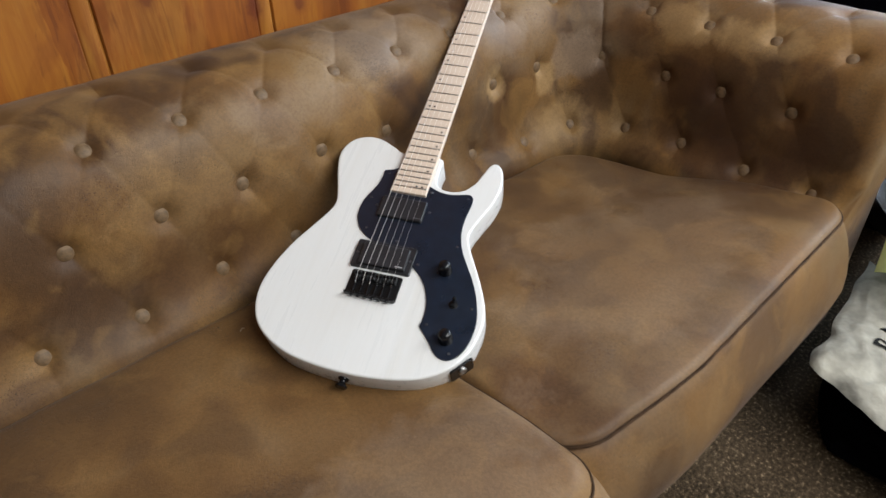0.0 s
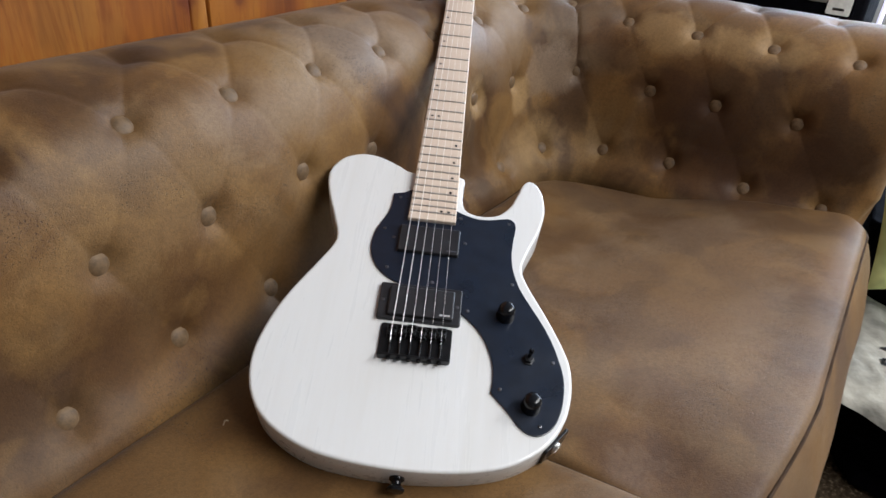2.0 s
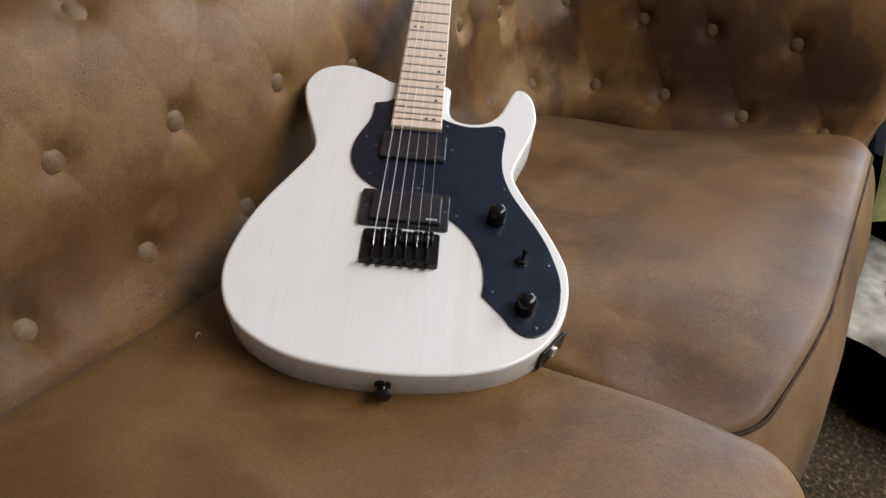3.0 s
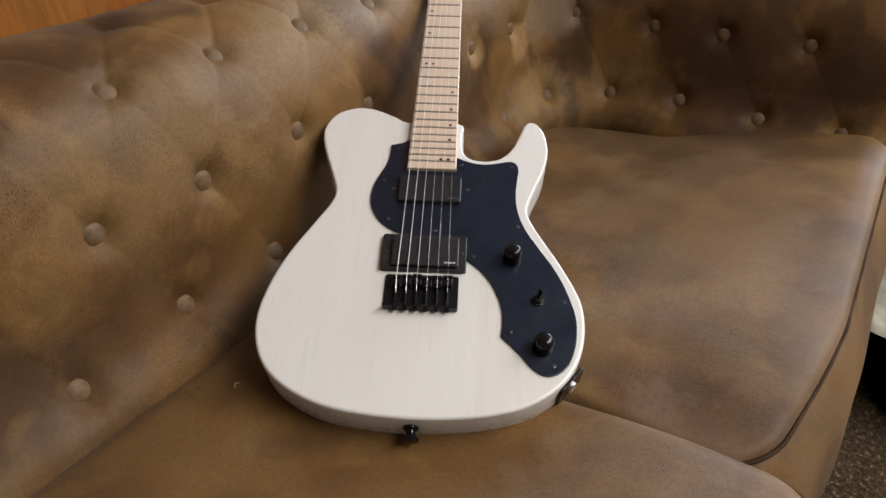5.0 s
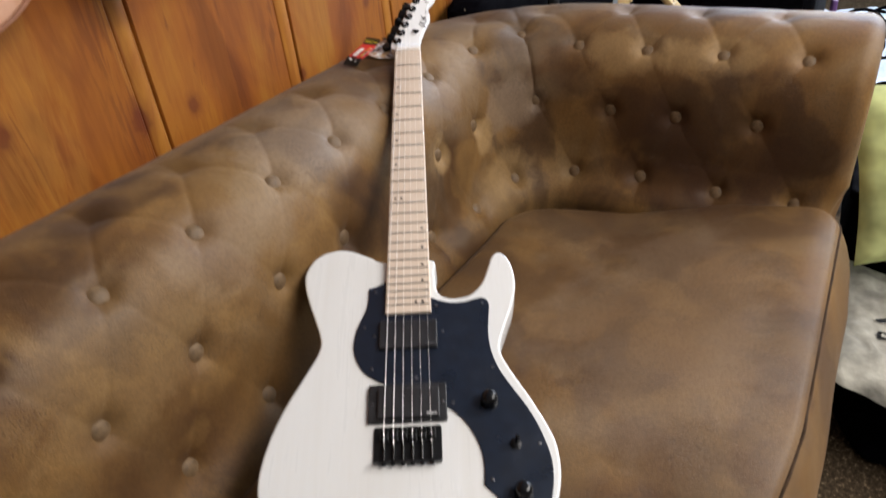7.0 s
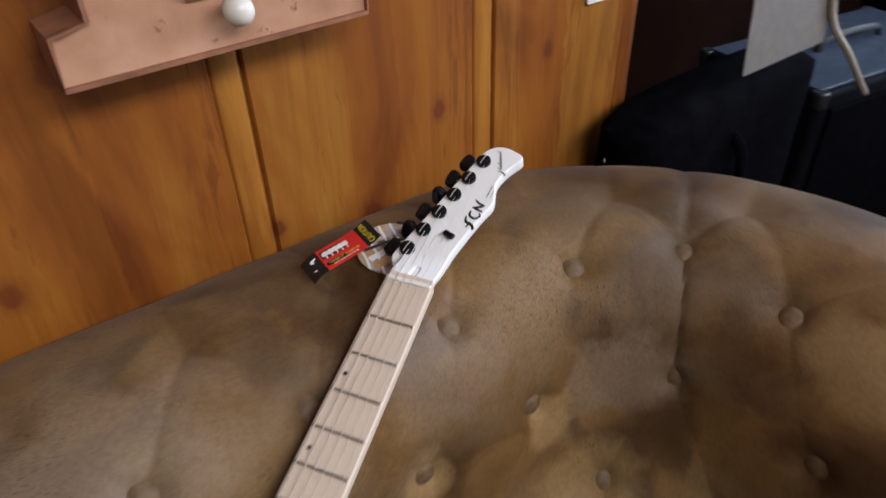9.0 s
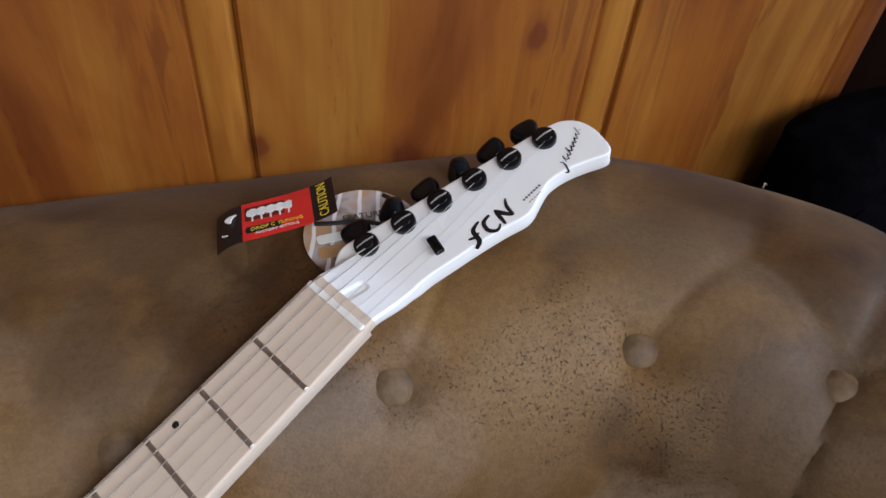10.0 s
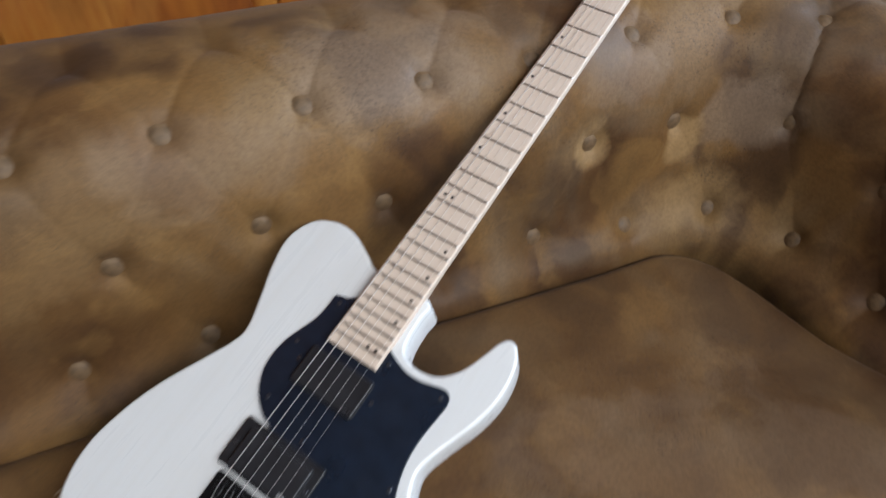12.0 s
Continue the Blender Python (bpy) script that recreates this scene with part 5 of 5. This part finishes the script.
for y, w in ((-0.045, 0.03), (0.03, 0.034), (0.042, 0.022)):
    part("printed_bar", slab(rounded_rect(w, 0.007, 0.001, 0, y, 2), 0.001, 0.0013, 0.0001, 0.0001, 1), ink if y < 0 else grey_ink, price)
label_card = tagged(finish("price_card", slab(rounded_rect(0.036, 0.05, 0.002), 0, 0.001, 0.0003, 0.0003, 1), white_card), "small white price card pinned on the pine wall", "card")
label_card.matrix_world = pose(1.094, WALL_Y - 0.004, 0.875, 90, 0, 0)
card = tagged(finish("sign_card", slab(rounded_rect(0.17, 0.17, 0.003), 0, 0.0012, 0.0003, 0.0003, 1), plain("grey_card", (0.16, 0.145, 0.135), 0.5)), "pale grey card hanging on the black gig bag", "card")
card.matrix_world = pose(1.31, 0.442, 0.848, 88, -4, -4)
part("strap", tube(spline([(0.070, 0.02, 0.004), (0.088, -0.055, 0.006), (0.15, -0.12, 0.006), (0.235, -0.21, 0.002)], 6, False), 0.005, 6), plain("tan_strap", (0.3, 0.25, 0.2), 0.6), card)
part("cord", tube([(0.0, 0.080, 0.0), (0.0, 0.088, -0.02), (0.0, 0.094, -0.045)], 0.0012, 6), satin_black, card)


def spare_neck(m):
    """The upper part of another maple-necked guitar on its stand."""
    top = thing("leaning_guitar", m, "maple guitar neck leaning behind the sofa arm", "guitar")
    nk = [(-0.0265, -0.25), (0.0265, -0.25), (0.0215, 0.26), (-0.0215, 0.26)]
    dense = []
    for a, b in zip(nk, nk[1:] + nk[:1]):
        dense += [Vector(a).lerp(Vector(b), t) for t in (0.01, 0.5, 0.99)]
    part("neck", slab(dense, -0.018, 0.0, 0.002, 0.008, 3), amber_maple, top)
    hd = spline([(0.021, 0.262), (0.021, 0.285), (0.03, 0.315), (0.038, 0.35), (0.034, 0.375), (0.045, 0.41), (0.035, 0.435), (0.012, 0.43), (-0.012, 0.36), (-0.032, 0.30), (-0.022, 0.275), (-0.021, 0.262)], 4)
    part("headstock", slab(hd, -0.018, -0.005, 0.001, 0.001), amber_maple, top)
    for k in range(9):
        y = 0.24 - 0.47 * (1 - 2 ** (-k / 9))
        part("fret", slab(rounded_rect(0.043 + 0.0005 * k, 0.0022, 0.0005, 0, y, 2), -0.0004, 0.001, 0.0004, 0.0001, 1), steel, top)
    for k in range(4):
        part("position_dot", slab(rounded_rect(0.006, 0.006, 0.0029, 0, 0.15 - 0.075 * k, 3), -0.0003, 0.0003, 0.0001, 0.0001, 1), ink, top)
    for k in range(6):
        tb = part("tuner", lathe([(0.005, 0), (0.005, 0.004), (0.003, 0.009)], 10), steel, top)
        tb.location = (-0.014 + 0.0055 * k, 0.292 + 0.022 * k, -0.005)
    body = part("body", slab(spline([(-0.06, -0.2), (-0.12, -0.17), (-0.15, -0.22), (-0.12, -0.32), (-0.155, -0.42), (-0.12, -0.52), (0, -0.56), (0.12, -0.52), (0.155, -0.42), (0.115, -0.31), (0.14, -0.2), (0.11, -0.18), (0.06, -0.23)], 4), -0.055, -0.012, 0.005, 0.005), gloss_black, top)
    return top


up, across = Vector((0.02, 0.71, 0.70)).normalized(), Vector((-0.85, -0.35, 0.35))
across = (across - up * across.dot(up)).normalized()
turned = across * math.cos(radians(62)) + up.cross(across) * math.sin(radians(62))
across = turned.normalized()
spare_neck(Matrix.Translation((1.60, 0.062, 0.50)) @ Matrix((up.cross(across), up, across)).transposed().to_4x4())
tip = thing("headstock_tip", pose(1.36, 0.222, 0.637, 72, -20, -60) @ Matrix.Scale(0.8, 4), "pale tuner end of another guitar behind the arm", "guitar part")
part("head_tip", slab(spline([(-0.012, -0.05), (0.012, -0.05), (0.014, 0.0), (0.02, 0.03), (0.004, 0.045), (-0.012, 0.03)], 4), -0.006, 0.006, 0.002, 0.002), amber_maple, tip)
part("stem", tube([(0, -0.05, 0), (0.0, -0.35, 0.0), (0.0, -0.86, 0.0)], 0.011, 8), amber_maple, tip)
for k in range(3):
    tk = part("peg", lathe([(0.003, 0), (0.006, 0.006), (0.007, 0.013), (0.003, 0.017)], 12), amber_maple, tip)
    tk.matrix_local = pose(0.013, -0.015 + 0.02 * k, 0.0, 0, 90, 0)

# cables on the floor beyond the arm, and an added pale sheet for the daylight there
def plastic_sheet(m, w, d):
    """A crumpled sheet lying flat, with folds; its pale blue stands for daylight on the floor."""
    bm = bmesh.new()
    n = 30
    rows = []
    for i in range(n + 1):
        rows.append([])
        for k in range(n + 1):
            u, v = i / n - 0.5, k / n - 0.5
            z = 0.012 + 0.03 * abs(noise.noise(Vector((u * 5, v * 5, 7)))) + 0.012 * noise.noise(Vector((u * 13, v * 13, 1)))
            rows[-1].append(bm.verts.new((w * u + 0.03 * noise.noise(Vector((v * 4, 0, 3))), d * v + 0.03 * noise.noise(Vector((u * 4, 9, 3))), max(0.003, z))))
    for a, b in zip(rows, rows[1:]):
        for k in range(n):
            bm.faces.new((a[k], b[k], b[k + 1], a[k + 1]))
    bmesh.ops.solidify(bm, geom=bm.faces[:], thickness=0.0015)
    ob = tagged(finish("plastic_sheet", bm, plain("pale_blue_daylight", (0.5, 0.58, 0.68), 0.25, spread=0.1, scale=9)), "crumpled pale blue sheet added for daylight on the carpet", "sheet")
    ob.matrix_world = m
    return ob


plastic_sheet(pose(3.35, -0.33, 0.0, 0, 0, 8), 1.1, 0.62)
for k in range(4):
    pts = []
    for i in range(9):
        a = i * 1.1 + k * 1.7
        pts.append((3.02 + 0.17 * math.cos(a) + 0.02 * i, -0.24 + 0.11 * math.sin(a) - 0.02 * k, 0.055 + 0.045 * k * abs(math.sin(a * 0.7)) + 0.004 * i))
    tagged(finish("cable", tube(spline(pts, 6, False), 0.0065, 7), black_cloth), "black instrument cable coiled on the floor", "cable", "cables on the floor")
lamp = thing("neon_tube", pose(2.9, -0.158, 0.0, 0, 1.5, 0), "pale violet light tube upright on a dark stand", "lamp")
part("stand", lathe([(0.07, 0.0), (0.07, 0.008), (0.02, 0.014), (0.015, 0.03), (0.013, 0.30), (0.011, 0.302)], 16), plain("violet_stand", (0.10, 0.05, 0.16), 0.4), lamp, "dark violet stand")
glow = Nodes("glowing_tube", 0.3)
glow.colour(rgb(0.8, 0.72, 0.86))
glow.set("Emission Color", rgb(0.93, 0.84, 1.0))
glow.set("Emission Strength", 0.9)
part("tube", lathe([(0.007, 0.303), (0.009, 0.31), (0.009, 0.95), (0.007, 0.96)], 14), glow.material, lamp, "glowing tube")

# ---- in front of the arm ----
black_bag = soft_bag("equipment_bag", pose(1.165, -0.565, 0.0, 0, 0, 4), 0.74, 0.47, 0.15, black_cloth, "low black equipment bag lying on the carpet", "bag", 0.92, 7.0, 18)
part("zip", tube(spline([(-0.33, -0.21, 0.10), (-0.355, -0.1, 0.105), (-0.36, 0.05, 0.105), (-0.35, 0.19, 0.10)], 6, False), 0.003, 6), black_cloth, black_bag)
part("carry_strap", tube(spline([(-0.34, -0.08, 0.13), (-0.37, -0.06, 0.10), (-0.385, 0.02, 0.08), (-0.37, 0.10, 0.10), (-0.34, 0.12, 0.13)], 6, False), 0.007, 8), black_cloth, black_bag)


def sack_height(u, w):
    """Height of the slack upper cloth at u, w in -1..1."""
    e = max(0.0, min(1 - abs(u), 1 - abs(w)))
    fold = 0.014 * noise.noise(Vector((u * 2.2, w * 2.2, 1.3))) + 0.010 * noise.noise(Vector((u * 5, w * 5, 4))) + 0.004 * noise.noise(Vector((u * 11, w * 11, 2)))
    return 0.035 * e**0.5 + fold * min(1, e * 5)


def sack_place(u, w):
    """Plan of the sack, whose near end is pulled towards the front."""
    x = 0.20 * u + 0.055 * w + 0.012 * noise.noise(Vector((w * 3, 0, 2)))
    return x, 0.155 * w + 0.02 * u + 0.012 * noise.noise(Vector((u * 3, 5, 2)))


def sack():
    """A folded canvas sack lying over the bag, with slack folds."""
    bm = bmesh.new()
    n = 44
    grid = {}
    for side in (0, 1):
        for i in range(n + 1):
            for k in range(n + 1):
                u, w = i / n * 2 - 1, k / n * 2 - 1
                e = min(1 - abs(u), 1 - abs(w))
                if side and e <= 0:
                    grid[side, i, k] = grid[0, i, k]
                    continue
                x, y = sack_place(u, w)
                z = sack_height(u, w) if not side else -0.012 * max(e, 0) ** 0.5
                grid[side, i, k] = bm.verts.new((x, y, z))
    for side in (0, 1):
        for i in range(n):
            for k in range(n):
                f = [grid[side, i, k], grid[side, i + 1, k], grid[side, i + 1, k + 1], grid[side, i, k + 1]]
                bm.faces.new(f if not side else f[::-1])
    return bm


canvas_sack = tagged(finish("canvas_sack", sack(), canvas, angle=70), "off-white canvas sack with black lettering lying on the bag", "sack")
canvas_sack.matrix_world = pose(0.955, -0.478, 0.16, 3, -2, 0)
words = text_mesh("lettering", "BA", 0.075, 0.0005, pose(0, 0, 0), ink, canvas_sack, squeeze=0.95)
words.data.transform(pose(0.005, 0.045, 0.0, 0, 0, 4))
for v in words.data.vertices:
    w = v.co.y / 0.155
    v.co.z = sack_height((v.co.x - 0.055 * w) / 0.20, w) + 0.0025


def scatter_cushion(m):
    bm = bmesh.new()
    n = 24
    grid = {}
    for side in (1, -1):
        for i in range(n + 1):
            for k in range(n + 1):
                u, w = i / n * 2 - 1, k / n * 2 - 1
                e = min(1 - abs(u), 1 - abs(w))
                if side < 0 and e <= 0:
                    grid[side, i, k] = grid[1, i, k]
                    continue
                pinch = 1 - 0.08 * (1 - u * u) * abs(w) - 0.08 * (1 - w * w) * abs(u)
                ridge = 0.0022 * math.sin(w * 60)
                grid[side, i, k] = bm.verts.new((0.17 * u * pinch, 0.17 * w * pinch, side * (0.055 * max(e, 0) ** 0.5 + (ridge if e > 0.02 else 0))))
    for side in (1, -1):
        for i in range(n):
            for k in range(n):
                f = [grid[side, i, k], grid[side, i + 1, k], grid[side, i + 1, k + 1], grid[side, i, k + 1]]
                bm.faces.new(f if side > 0 else f[::-1])
    ob = tagged(finish("scatter_cushion", bm, green_cloth, angle=70), "ribbed yellow-green cushion propped beyond the sofa arm", "cushion")
    ob.matrix_world = m
    return ob


facing = Vector((-0.88, -0.18, 0.42)).normalized()
scatter_cushion(Matrix.Translation((1.125, -0.470, 0.450)) @ facing.to_track_quat("Z", "Y").to_matrix().to_4x4() @ Matrix.Rotation(radians(9), 4, "Z"))
crate = thing("storage_crate", pose(1.36, -0.47, 0.148, 0, 0, 2), "dark storage box on the bag holding the cushion", "box")
part("body", slab(rounded_rect(0.32, 0.30, 0.02), 0.0, 0.17, 0.008, 0.008), black_cloth, crate)
part("lid", slab(rounded_rect(0.335, 0.315, 0.022), 0.171, 0.192, 0.006, 0.004), black_cloth, crate)
# made-up case that keeps the lit carpet past the arm dark
soft_bag("pedal_case", pose(1.80, -0.16, 0.0, 0, 0, 5), 0.30, 0.30, 0.24, black_cloth, "black soft case added to darken the carpet beyond the arm", "bag", 0.92, 11.0, 16)


# lint and stray hairs on the seat
lint_mat = plain("pale_lint", (0.26, 0.20, 0.13), 0.8)
for pts, radius in (
    ([(-0.036, 0.186, 0.4375), (-0.032, 0.188, 0.4395), (-0.029, 0.187, 0.4375)], 0.0008),
    ([(0.021, -0.128, 0.4372), (0.012, -0.118, 0.4385), (-0.004, -0.112, 0.4372)], 0.00012),
    ([(0.055, -0.16, 0.4372), (0.041, -0.146, 0.4388), (0.036, -0.134, 0.4372)], 0.00012),
    ([(0.955, 0.428, 0.7335), (0.957, 0.430, 0.7355), (0.960, 0.431, 0.7335)], 0.0006),
):
    tagged(finish("lint", tube(spline(pts, 5, False), radius, 6), lint_mat), "tiny pale thread of lint on the brown leather", "lint", "lint on the sofa")
